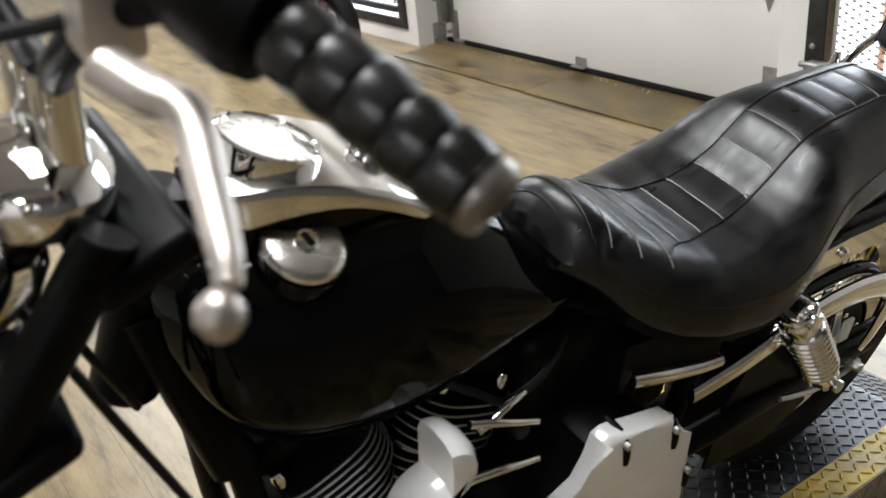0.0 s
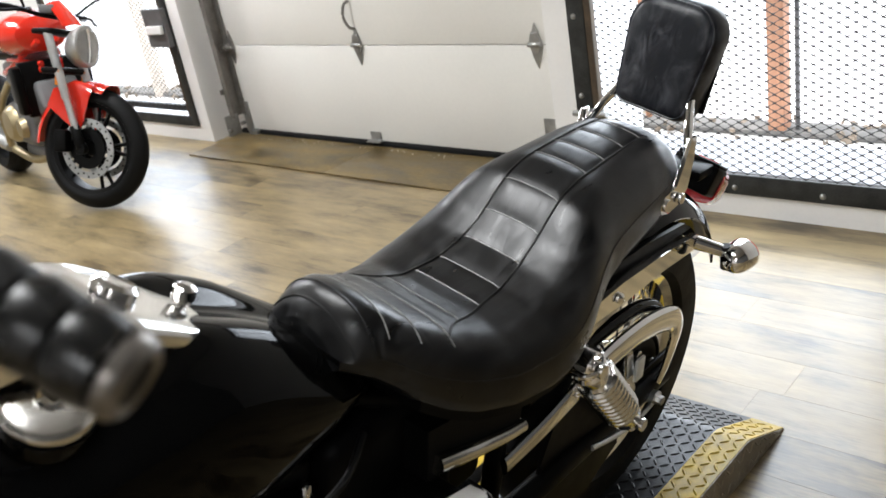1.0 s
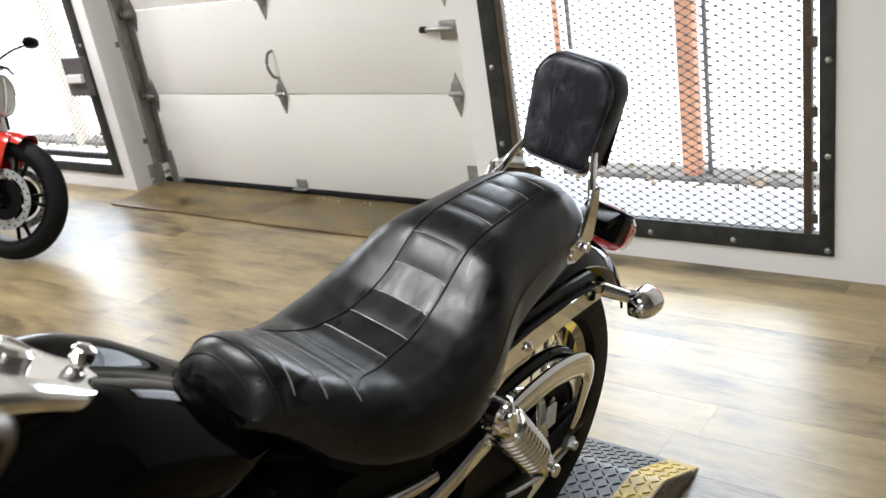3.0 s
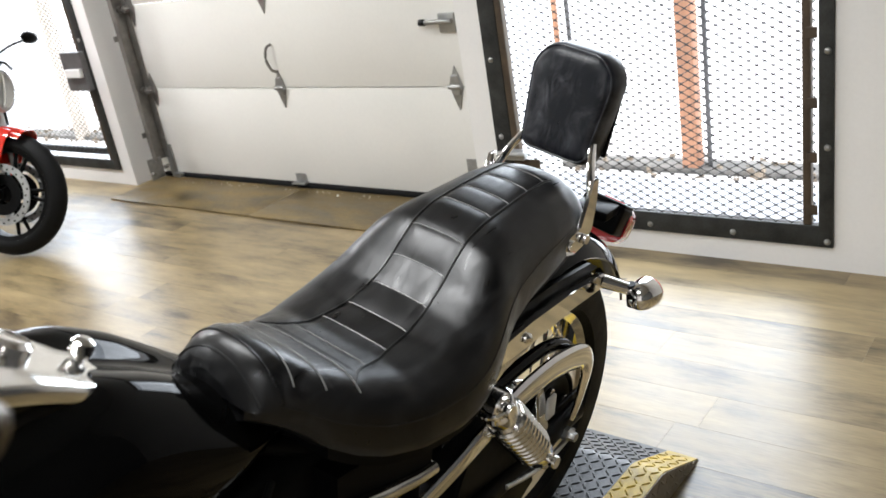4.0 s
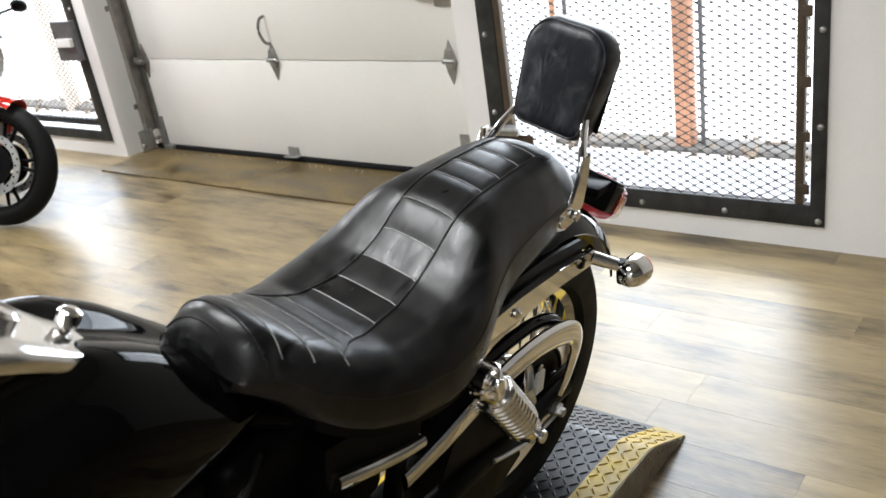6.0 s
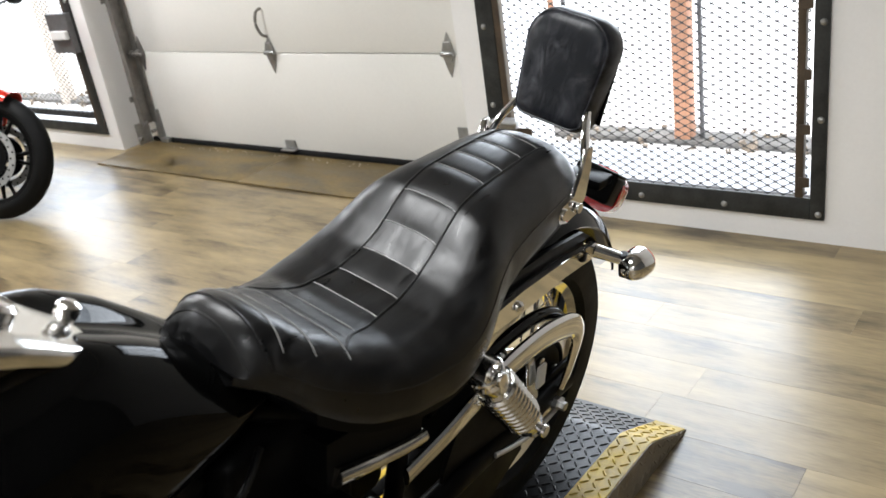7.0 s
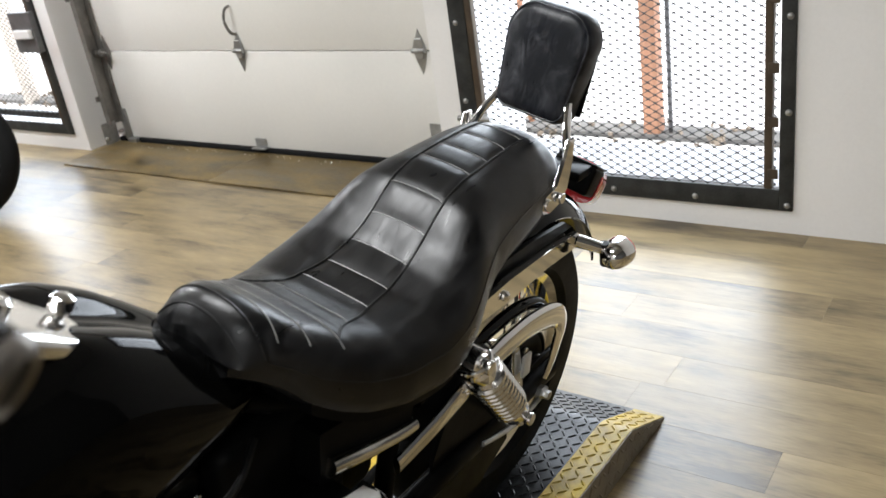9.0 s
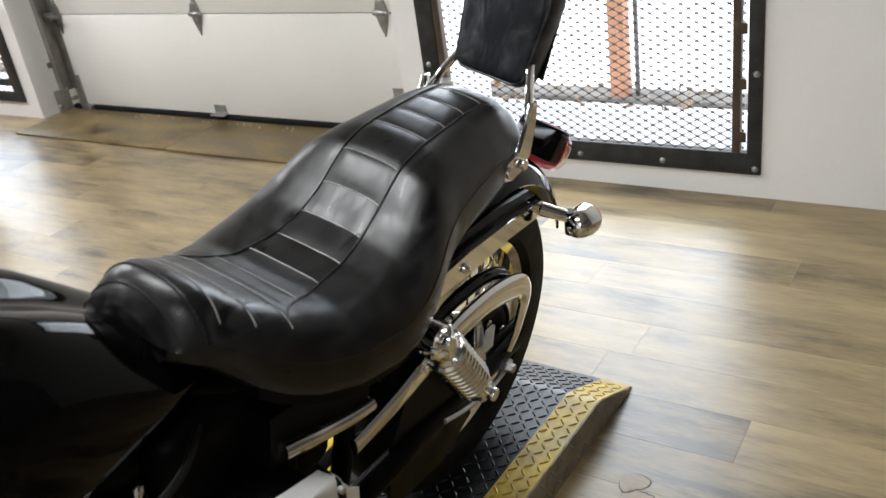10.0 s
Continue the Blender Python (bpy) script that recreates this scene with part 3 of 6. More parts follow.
# ---- low platform under the motorcycle ----
def platform():
    p = thing("display_platform", "low black diamond plate platform with yellow edges", "platform", pose(-0.108, 1.862, 0, 0, 0, -2.2))
    W, L, H, STRIP = 0.50, 2.60, 0.085, 0.080

    def top(y):
        """A straight ramp that bends into the flat deck over a few centimetres."""
        s, soft = -y / 0.178, 0.10
        if s < 1 - soft:
            return 0.004 + (H - 0.004) * max(0.0, s)
        k = min(1.0, (s - 1 + soft) / (2 * soft))
        return 0.004 + (H - 0.004) * (1 - soft + 2 * soft * (k - k * k / 2))

    ys = [0, -0.01, -0.02, -0.035, -0.05, -0.07, -0.09, -0.11, -0.13, -0.15, -0.155, -0.16, -0.165, -0.17, -0.175, -0.18, -0.185, -0.19, -0.197, -L]

    def strip(x0, x1, lift=0.0):
        rings = [[(x0, y, 0.0), (x1, y, 0.0), (x1, y, top(y) + lift), (x0, y, top(y) + lift)] for y in ys]
        return loft(rings)

    part("deck", strip(-W + STRIP, -STRIP), M_PLATE, p)
    part("yellow_edge", strip(-STRIP + 0.001, -0.002, 0.001), M_YELLOW, p, "worn yellow painted edge")
    part("yellow_edge", strip(-W + 0.002, -W + STRIP - 0.001, 0.001), M_YELLOW, p, "worn yellow painted edge")
    part("side_plate", strip(-0.002, 0.0, -0.0015), M_PLATESIDE, p, "bare diamond plate side")

    # raised bars of the tread, turned to and fro
    def tread(name, x0, x1, material, lift, side=False):
        verts, faces = [], []
        pitch = 0.0225
        rows, cols = int((1.9 if not side else 1.7) / pitch), max(1, int((x1 - x0) / pitch))
        for r in range(rows):
            for c in range(cols):
                y, x = -0.02 - (r + 0.5) * pitch, x0 + (c + 0.5) * (x1 - x0) / cols
                turn = 0.8 if (r + c) % 2 else -0.8
                ax, ay, bx, by = math.cos(turn), math.sin(turn), -math.sin(turn), math.cos(turn)
                a, first = 0.0118, len(verts)
                for u, v, z in ((-1, 0, 0), (-0.4, -0.26, 0), (0.4, -0.26, 0), (1, 0, 0), (0.4, 0.26, 0), (-0.4, 0.26, 0), (-0.6, 0, 1), (0.6, 0, 1)):
                    px, py = x + a * (u * ax + v * bx), y + a * (u * ay + v * by)
                    if side:
                        h = (px - x0) / (x1 - x0) * top(py)
                        verts.append((0.0002 + 0.0022 * z, py, h))
                    else:
                        verts.append((px, py, top(py) + lift + 0.0026 * z))
                faces += [tuple(first + k for k in f) for f in ((0, 1, 6), (1, 2, 7, 6), (2, 3, 7), (3, 4, 7), (4, 5, 6, 7), (5, 0, 6))]
        me = bpy.data.meshes.new(name)
        me.from_pydata(verts, [], faces)
        me.materials.append(material)
        ob = new(name, me)
        ob.parent = p
        tagged(ob, "raised tread bars", kind="stuff")

    tread("tread", -W + STRIP, -STRIP, M_PLATE, 0.0)
    tread("edge_tread", -STRIP, -0.004, M_YELLOW, 0.001)
    tread("side_tread", 0.0, 0.062, M_PLATESIDE, 0.0, True)


platform()

# ---- the black motorcycle: x ahead, y to its left, z up from the rear tyre's foot ----
BIKE = pose(-0.3477, 1.3833, 0.1231, -11.10, -3.58, -90.23) @ Matrix.Scale(0.941, 4)
bike = thing("motorcycle", "black cruiser motorcycle with leather two-up seat on its side stand", "motorcycle", BIKE)


def bike_part(name, bm, material, label="", parent=None, smooth=True):
    return part(name, bm, material, parent or bike, label, smooth)


# seat
SX = [0.798, 0.791, 0.777, 0.754, 0.726, 0.70, 0.65, 0.60, 0.53, 0.45, 0.40, 0.36, 0.33, 0.30, 0.25, 0.18, 0.10, 0.04, -0.02, -0.06, -0.09, -0.11]
SZ = [0.774, 0.800, 0.815, 0.821, 0.811, 0.792, 0.757, 0.730, 0.706, 0.710, 0.728, 0.756, 0.788, 0.816, 0.834, 0.842, 0.848, 0.848, 0.832, 0.806, 0.775, 0.745]
SW = [0.064, 0.075, 0.083, 0.093, 0.106, 0.122, 0.142, 0.160, 0.180, 0.191, 0.190, 0.182, 0.172, 0.160, 0.144, 0.134, 0.127, 0.119, 0.107, 0.090, 0.070, 0.045]
SB = [0.763, 0.760, 0.753, 0.740, 0.718, 0.690, 0.654, 0.631, 0.616, 0.612, 0.617, 0.629, 0.644, 0.666, 0.688, 0.706, 0.720, 0.728, 0.732, 0.735, 0.737, 0.738]
seat_z, seat_w, seat_b = (smooth_through(SX, v, 0.008) for v in (SZ, SW, SB))
PLEATS = [0.712, 0.665, 0.61, 0.56, 0.50, 0.445, 0.393, 0.347, 0.302, 0.226, 0.170, 0.108, 0.05]
panel = smooth_through([0.72, 0.63, 0.59, 0.50, 0.42, 0.36, 0.30, 0.20, 0.05], [0.112, 0.114, 0.080, 0.066, 0.060, 0.055, 0.054, 0.053, 0.048], 0.013)


seat_dish = smooth_through([0.835, 0.72, 0.64, 0.55, 0.47, 0.40, 0.34, 0.28, 0.22, -0.11], [-0.050, -0.034, -0.006, 0.008, 0.016, 0.014, 0.004, -0.006, -0.014, -0.025])


def seat_at(x, y, detail=True):
    """The seat's upper surface over (x, y)."""
    w, zc, zb = seat_w(x), seat_z(x), seat_b(x)
    u = min(1.0, abs(y) / w)
    z = zb + (zc + seat_dish(x) * u * u - zb) * (1 - u ** 5.0) ** 0.5
    if detail:
        z += seat_relief(x, y)
    return z


def seat_relief(x, y):
    """Puffed pleats between creases, inside a sunk seam."""
    d, edge = 0.0, abs(y) - panel(x)
    if 0.03 < x < 0.73:
        d -= 0.0016 * math.exp(-(edge / 0.0035) ** 2) * min(1.0, max(0.0, (0.63 - x) / 0.08))
        if edge < 0.004 and PLEATS[-1] < x < PLEATS[0]:
            k = next(k for k in range(len(PLEATS) - 1) if PLEATS[k + 1] <= x <= PLEATS[k])
            f = 2 * (x - PLEATS[k + 1]) / (PLEATS[k] - PLEATS[k + 1]) - 1
            d += (0.0020 if x < 0.6 else 0.0010) * (1 - abs(f) ** 3) * min(1.0, max(0.0, -edge / 0.012))
    return d


rings = []
for x in np.arange(-0.11, 0.7981, 0.0025):
    w, zb = seat_w(x), seat_b(x)
    ring = [(x, -w * 0.80, zb - 0.022), (x, -w * 0.97, zb - 0.014)]
    for k in range(73):
        a = math.pi * (1 - k / 72)
        y = w * math.copysign(abs(math.cos(a)) ** 0.72, math.cos(a))
        ring.append((x, y, seat_at(x, y)))
    ring += [(x, w * 0.97, zb - 0.014), (x, w * 0.80, zb - 0.022)]
    rings.append(ring)
seat = bike_part("seat", loft(rings), M_LEATHER, "black leather seat with pleated panels")
for sgn in (-1, 1):
    line = [(x, sgn * panel(x), seat_at(x, sgn * panel(x), False) - 0.0005) for x in np.arange(0.03, 0.632, 0.02)]
    bike_part("seam_piping", sweep(line, 0.0024, 8, 2), M_LEATHER, "raised seam along the pleats", seat)
    lower = []
    for x in np.arange(0.03, 0.765, 0.03):
        y = sgn * seat_w(x) * 0.965
        lower.append((x, y, seat_at(x, y, False) + 0.0002))
    bike_part("side_seam", sweep(lower, 0.0013, 6, 2), M_LEATHER, "stitched side seam", seat)
# highlights on the pleat ridges, drawn as thin pale lines
for q in PLEATS:
    front = q > 0.6
    h = 0.76 * seat_w(q) if front else panel(q) - 0.002
    line = [(q + (0.016 if front else 0.003) * (y / h) ** 2, y) for y in np.linspace(-h, h, 41 if front else 13)]
    line = [(x, y, seat_at(x, y) + 0.0008) for x, y in line]
    bike_part("pleat_stitch", sweep(line, 0.0010 if front else 0.0009, 5, 1), M_PLEATLIGHT, "pale line for the highlight along the pleat crease", seat)
for q in (0.752, 0.780):
    line = [(q, y, seat_at(q, y) + 0.0004) for y in np.linspace(-0.95, 0.95, 41) * seat_w(q)]
    bike_part("nose_seam", sweep(line, 0.0018, 6, 1), M_LEATHER, "raised seam round the seat's nose", seat)
base = [[(x, y * seat_w(x) * 0.86, z) for y, z in ((-1, seat_b(x) - 0.02), (-1, seat_b(x) - 0.045), (1, seat_b(x) - 0.045), (1, seat_b(x) - 0.02))] for x in np.arange(-0.09, 0.715, 0.03)]
bike_part("seat_base", loft(base), M_BLACK)


# tank
TX = [1.302, 1.297, 1.283, 1.252, 1.198, 1.135, 1.058, 0.99, 0.925, 0.86, 0.79, 0.73, 0.68, 0.65]
TW = [0.02, 0.065, 0.104, 0.134, 0.152, 0.159, 0.157, 0.150, 0.139, 0.126, 0.104, 0.078, 0.056, 0.040]
TT = [0.86, 0.880, 0.896, 0.908, 0.916, 0.925, 0.922, 0.895, 0.861, 0.818, 0.768, 0.733, 0.719, 0.712]
TB = [0.83, 0.795, 0.76, 0.725, 0.695, 0.680, 0.674, 0.678, 0.688, 0.703, 0.717, 0.722, 0.722, 0.722]
tank_w, tank_t, tank_b = (smooth_through(TX, v, 0.012) for v in (TW, TT, TB))

def tank_top(x, y):
    """A smooth crown over a flank that turns under."""
    w, t, b = tank_w(x), tank_t(x), tank_b(x)
    zm, u = b + 0.32 * (t - b), min(1.0, abs(y) / w)
    p = 2.7 - 0.8 * min(1.0, max(0.0, (0.98 - x) / 0.16))
    lobes = (0.016 if y > 0 else 0.022) * math.exp(-((u - 0.52) / 0.34) ** 2) - 0.006 * math.exp(-(u / 0.24) ** 2)
    return zm + (t + 0.004 - zm) * max(0.0, 1 - u ** p) ** 0.52 + lobes * min(1.0, max(0.0, (1.08 - x) / 0.12)) * min(1.0, max(0.0, (x - 0.74) / 0.16))


def tank_ring(x):
    w, t, b = tank_w(x), tank_t(x), tank_b(x)
    zm = b + 0.32 * (t - b)
    out = [(x, w * math.cos(math.pi * k / 48), tank_top(x, w * math.cos(math.pi * k / 48))) for k in range(49)]
    for k in range(1, 24):
        a = math.pi + math.pi * k / 24
        out.append((x, w * math.cos(a), zm - (zm - b) * abs(math.sin(a)) ** 0.8))
    return out


xs = np.r_[np.linspace(1.301, 1.27, 9), np.linspace(1.26, 0.660, 56)]
tank = bike_part("fuel_tank", loft([tank_ring(x) for x in xs]), M_BLACKGLOSS, "gloss black fuel tank")
for sgn in (-1, 1):
    lip = [(x, sgn * (tank_w(x) * 0.80), tank_b(x) + 0.012) for x in np.linspace(1.27, 0.74, 14)]
    bike_part("tank_seam", sweep(lip, 0.0045, 6, 4, side=(0, 1, 0)), M_BLACKGLOSS, "welded lower flange", tank)



def fuel_cap(y):
    x = 1.168
    z = tank_top(x, y)
    n = Vector((-0.12, 0.38 * math.copysign(1, y), 1)).normalized()
    m = Matrix.Translation((x, y, z + 0.005)) @ n.to_track_quat("Z", "Y").to_matrix().to_4x4()
    c = bike_part("fuel_cap", lathe([(0, 0.0115), (0.020, 0.0112), (0.034, 0.0100), (0.039, 0.0080), (0.042, 0.005), (0.0425, 0.001), (0.0425, -0.002), (0, -0.002)], 40, m), M_CAP, "round chrome fuel cap")
    bike_part("cap_collar", lathe([(0, -0.001), (0.0452, -0.001), (0.047, -0.006), (0.049, -0.04), (0, -0.04)], 40, m), M_BLACKGLOSS, "", c)
    bike_part("cap_recess", lathe([(0, 0.0145), (0.011, 0.0155), (0.013, 0.014), (0.013, 0.007), (0, 0.007)], 24, m), M_CHROME, "", c)
    bike_part("key_slot", moved(box(-0.0035, 0.0035, -0.008, 0.008, 0.013, 0.0165, 0.001), m), M_BLACK, "", c)


fuel_cap(0.075)
fuel_cap(-0.075)

# console on the tank with its round dial
cx = [1.25, 1.22, 1.18, 1.12, 1.06, 1.02, 0.998, 0.985, 0.976, 0.971]
cw = [0.03, 0.060, 0.074, 0.079, 0.079, 0.075, 0.066, 0.055, 0.042, 0.026]
console_w = smooth_through(cx, cw, 0.006)
console_z = smooth_through([0.94, 0.98, 1.01, 1.06, 1.12, 1.18, 1.25], [0.874, 0.893, 0.914, 0.948, 0.974, 0.988, 0.975])
console_d = smooth_through([0.97, 1.06, 1.12, 1.18, 1.25], [0.022, 0.020, 0.020, 0.030, 0.042])
rings, skirt = [], []
for x in np.linspace(1.248, 0.972, 44):
    w, z, d = console_w(x), console_z(x), console_d(x)
    half = [(w * 0.95, -d - 0.004), (w * 0.995, -d - 0.001), (w, -d + 0.003), (w * 0.975, -0.011), (w * 0.955, -0.005), (w * 0.91, -0.0015), (w * 0.5, 0)]
    rings.append([(x, -y, z + dz) for y, dz in half] + [(x, 0, z + 0.001)] + [(x, y, z + dz) for y, dz in half[::-1]])
    skirt.append([(x, y * w * 0.88, z + dz) for y, dz in ((-1, -0.085), (-1, -0.018), (1, -0.018), (1, -0.085))])
console = bike_part("dash_console", loft(rings), M_POLISH, "chromed tank console")
# shade and dark reflection under the lip, put in as a black side
bike_part("console_skirt", loft(skirt), M_BLACKGLOSS, "console side coloured black for the shade under the chrome lip", console)
dm = Matrix.Translation((1.172, 0, console_z(1.172) - 0.006)) @ Matrix.Rotation(radians(-17), 4, "Y")
dial = bike_part("speedometer", lathe([(0.052, -0.01), (0.054, 0.012), (0.053, 0.018), (0.049, 0.020), (0.047, 0.016), (0.047, 0.008), (0, 0.008), (0, -0.01)], 40, dm), M_CHROME, "round chrome-rimmed speedometer")
bike_part("dial_face", lathe([(0.0465, 0.0095), (0, 0.0095)], 40, dm), M_DIAL, "", dial)
bike_part("dial_glass", lathe([(0.0475, 0.0155), (0.03, 0.0185), (0, 0.0195)], 40, dm), M_GLASS, "", dial).visible_shadow = False
for k in range(13):
    a = radians(-30 - k * 20)
    bike_part("dial_mark", moved(box(0.034, 0.043, -0.0008, 0.0008, 0.0098, 0.0102), dm @ Matrix.Rotation(a, 4, "Z")), M_BLACK, "", dial)
sw = bike_part("ignition_switch", lathe([(0.024, 0), (0.024, 0.010), (0.019, 0.014), (0.016, 0.012), (0.0, 0.012)], 28, Matrix.Translation((1.055, 0, console_z(1.055))) @ Matrix.Rotation(radians(-32), 4, "Y")), M_CHROME, "chrome ignition switch", console)
kn = Matrix.Translation((0.980, 0.0, console_z(0.980) - 0.003)) @ Matrix.Rotation(radians(-20), 4, "Y")
bike_part("console_nut", lathe([(0.006, 0), (0.006, 0.006), (0.012, 0.008), (0.014, 0.014), (0.013, 0.024), (0.008, 0.028), (0, 0.029)], 20, kn), M_CHROME, "chrome acorn nut", console)



# seat and tank lean a little more than the wheels
LEAN_MORE = Matrix.Translation((0, 0, 0.775)) @ Matrix.Rotation(radians(-5), 4, "X") @ Matrix.Translation((0, 0, -0.775))
for ob in [q for q in bike.children if q.name.split(".")[0] in ("seat", "fuel_tank", "fuel_cap", "dash_console", "speedometer")]:
    for q in [ob, *ob.children]:
        q.data.transform(LEAN_MORE)


# wheels
def tyre_profile(R, w, rim):
    pts = []
    for k in range(-12, 13):
        a = k / 12
        pts.append((R - 0.045 * abs(a) ** 2.6 * (R - rim) / 0.1, a * w))
    return [(rim, -w * 0.72), (rim + 0.012, -w * 0.92)] + [(r, y) for r, y in pts] + [(rim + 0.012, w * 0.92), (rim, w * 0.72), (rim, -w * 0.72)]


def wheel(name, x, R, w, rim_r, spokes, parent, axis_z):
    axle = Matrix.Translation((x, 0, axis_z)) @ Matrix.Rotation(radians(90), 4, "X")
    wh = bike_part(name, lathe(tyre_profile(R, w, rim_r), 72, axle), M_TYRE, "black road tyre")
    rp = [(rim_r - 0.018, -w * 0.55), (rim_r + 0.006, -w * 0.74), (rim_r + 0.010, -w * 0.70), (rim_r - 0.002, -w * 0.62), (rim_r - 0.012, -w * 0.45), (rim_r - 0.022, 0), (rim_r - 0.012, w * 0.45), (rim_r - 0.002, w * 0.62), (rim_r + 0.010, w * 0.70), (rim_r + 0.006, w * 0.74), (rim_r - 0.018, w * 0.55), (rim_r - 0.032, w * 0.3), (rim_r - 0.036, 0), (rim_r - 0.032, -w * 0.3), (rim_r - 0.018, -w * 0.55)]
    bike_part("rim", lathe(rp, 64, axle), M_CHROME, "chrome spoked rim", wh)
    bike_part("hub", lathe([(0, -0.07), (0.024, -0.07), (0.030, -0.045), (0.055, -0.042), (0.055, -0.034), (0.030, -0.028), (0.026, 0), (0.030, 0.028), (0.055, 0.034), (0.055, 0.042), (0.030, 0.045), (0.024, 0.07), (0, 0.07)], 32, axle), M_CHROME, "", wh)
    for k in range(spokes):
        a = 2 * math.pi * k / spokes
        side = 0.038 if k % 2 else -0.038
        skew = 0.42 if (k // 2) % 2 else -0.42
        b = a + skew
        bike_part("spoke", rod(axle @ Vector((0.05 * math.cos(b), 0.05 * math.sin(b), side)), axle @ Vector(((rim_r - 0.03) * math.cos(a), (rim_r - 0.03) * math.sin(a), side * 0.2)), 0.0021, 6), M_CHROME, "", wh)
    return wh, axle


rear, rear_axle = wheel("rear_wheel", 0.006, 0.342, 0.074, 0.228, 40, bike, 0.300)
front, front_axle = wheel("front_wheel", 1.71, 0.345, 0.054, 0.255, 40, bike, 0.194)
for yy in (-0.062, 0.062):
    bike_part("brake_disc", lathe([(0.075, -0.002), (0.146, -0.002), (0.146, 0.003), (0.075, 0.003), (0.075, -0.002)], 48, front_axle @ Matrix.Translation((0, 0, yy))), M_CAST, "", front)
# drive pulley and belt on the left, disc on the right (the lathe's z runs to the bike's right)
pul = bike_part("drive_pulley", lathe([(0.03, 0.055), (0.06, 0.052), (0.078, 0.06), (0.098, 0.062), (0.101, 0.058), (0.101, 0.088), (0.098, 0.084), (0.078, 0.084), (0.06, 0.074), (0.03, 0.078), (0.03, 0.055)], 56, rear_axle @ Matrix.Scale(-1, 4, (0, 0, 1))), M_BLACK, "black drive pulley", rear)
bike_part("rear_brake_disc", lathe([(0.075, 0.07), (0.146, 0.07), (0.146, 0.076), (0.075, 0.076), (0.075, 0.07)], 48, rear_axle), M_CAST, "", rear)
for k in range(5):
    a = radians(72 * k + 20)
    c = rear_axle @ Vector((0.068 * math.cos(a), 0.068 * math.sin(a), -0.08))
    bike_part("pulley_bolt", rod(c, c + Vector((0, 0.012, 0)), 0.009, 10), M_CHROME, "", rear)
belt = [(0.105 * math.cos(a), 0.073, 0.298 + 0.105 * math.sin(a)) for a in np.linspace(radians(-100), radians(-262), 18)]
belt = [(0.62, 0.073, 0.245)] + belt + [(0.62, 0.073, 0.375)] + [(0.62 + 0.06 * math.cos(a), 0.073, 0.31 + 0.065 * math.sin(a)) for a in np.linspace(radians(80), radians(-80), 8)]
bike_part("drive_belt", sweep(belt, 0.013, 6, 1, flat=0.3, side=(0, 0, 1), cap=True), M_RUBBER, "black toothed drive belt")

# swing arm, axle, shocks
for s in (-1, 1):
    arm = bike_part("swing_arm", sweep([(0.62, 0.12 * s, 0.31), (0.45, 0.125 * s, 0.315), (0.2, 0.118 * s, 0.305), (-0.07, 0.112 * s, 0.298)], 0.021, 12, 6, flat=1.25), M_BLACK, "black steel swing arm")
    bike_part("axle_plate", box(-0.10, 0.06, 0.104 * s - 0.006, 0.104 * s + 0.006, 0.258, 0.34, 0.005), M_BLACK, "", arm)
    bike_part("axle_nut", lathe([(0, 0), (0.019, 0), (0.019, 0.004), (0.015, 0.006), (0.015, 0.020), (0.011, 0.024), (0.010, 0.036), (0, 0.037)], 6 if s > 0 else 16, Matrix.Translation((0.012, 0.124 * s, 0.292)) @ Matrix.Rotation(radians(-90 * s), 4, "X")), M_CAST, "zinc-plated axle nut", arm)

    ax, bx = Vector((0.360, 0.166 * s, 0.574)), Vector((0.166, 0.160 * s, 0.345))
    way = (bx - ax).normalized()
    shock = bike_part("shock_absorber", rod(ax + way * 0.05, bx - way * 0.02, 0.017, 16), M_BLACK, "chrome rear shock absorber with exposed coils")
    bike_part("upper_cover", lathe([(0.0, 0), (0.027, 0.0), (0.0325, 0.006), (0.0325, 0.050), (0.029, 0.056), (0.0, 0.056)], 28, frame_to(ax + way * 0.012, bx)), M_CHROME, "", shock)
    bike_part("lower_cover", lathe([(0.0, 0), (0.024, 0.0), (0.031, 0.006), (0.031, 0.045), (0.022, 0.06), (0.0, 0.06)], 28, frame_to(bx - way * 0.065, bx)), M_CHROME, "", shock)
    m = frame_to(ax, bx)
    span = (bx - ax).length
    coil = [m @ Vector((0.030 * math.cos(t), 0.030 * math.sin(t), 0.066 + (span - 0.125) * t / (2 * math.pi * 9))) for t in np.linspace(0, 2 * math.pi * 9, 9 * 18)]
    bike_part("coil_spring", sweep(coil, 0.0086, 8, 1), M_POLISH, "", shock)
    for e, rr in ((ax, 0.026), (bx, 0.022)):
        bike_part("mount_eye", rod(e - Vector((0, 0.02, 0)), e + Vector((0, 0.02, 0)), rr, 18), M_CHROME, "", shock)
        bike_part("mount_bolt", rod(e + Vector((0, 0.02 * s, 0)), e + Vector((0, 0.038 * s, 0)), 0.013, 6 if s < 0 else 14), M_CHROME, "", shock)
    # looped preload ring at the top
    loop = [m @ Vector((0.031 * math.cos(t), 0.031 * math.sin(t), -0.004 + 0.014 * math.sin(t))) for t in np.linspace(0, 2 * math.pi, 22)]
    bike_part("cover_ring", sweep(loop, 0.0042, 6, 1), M_CHROME, "", shock)

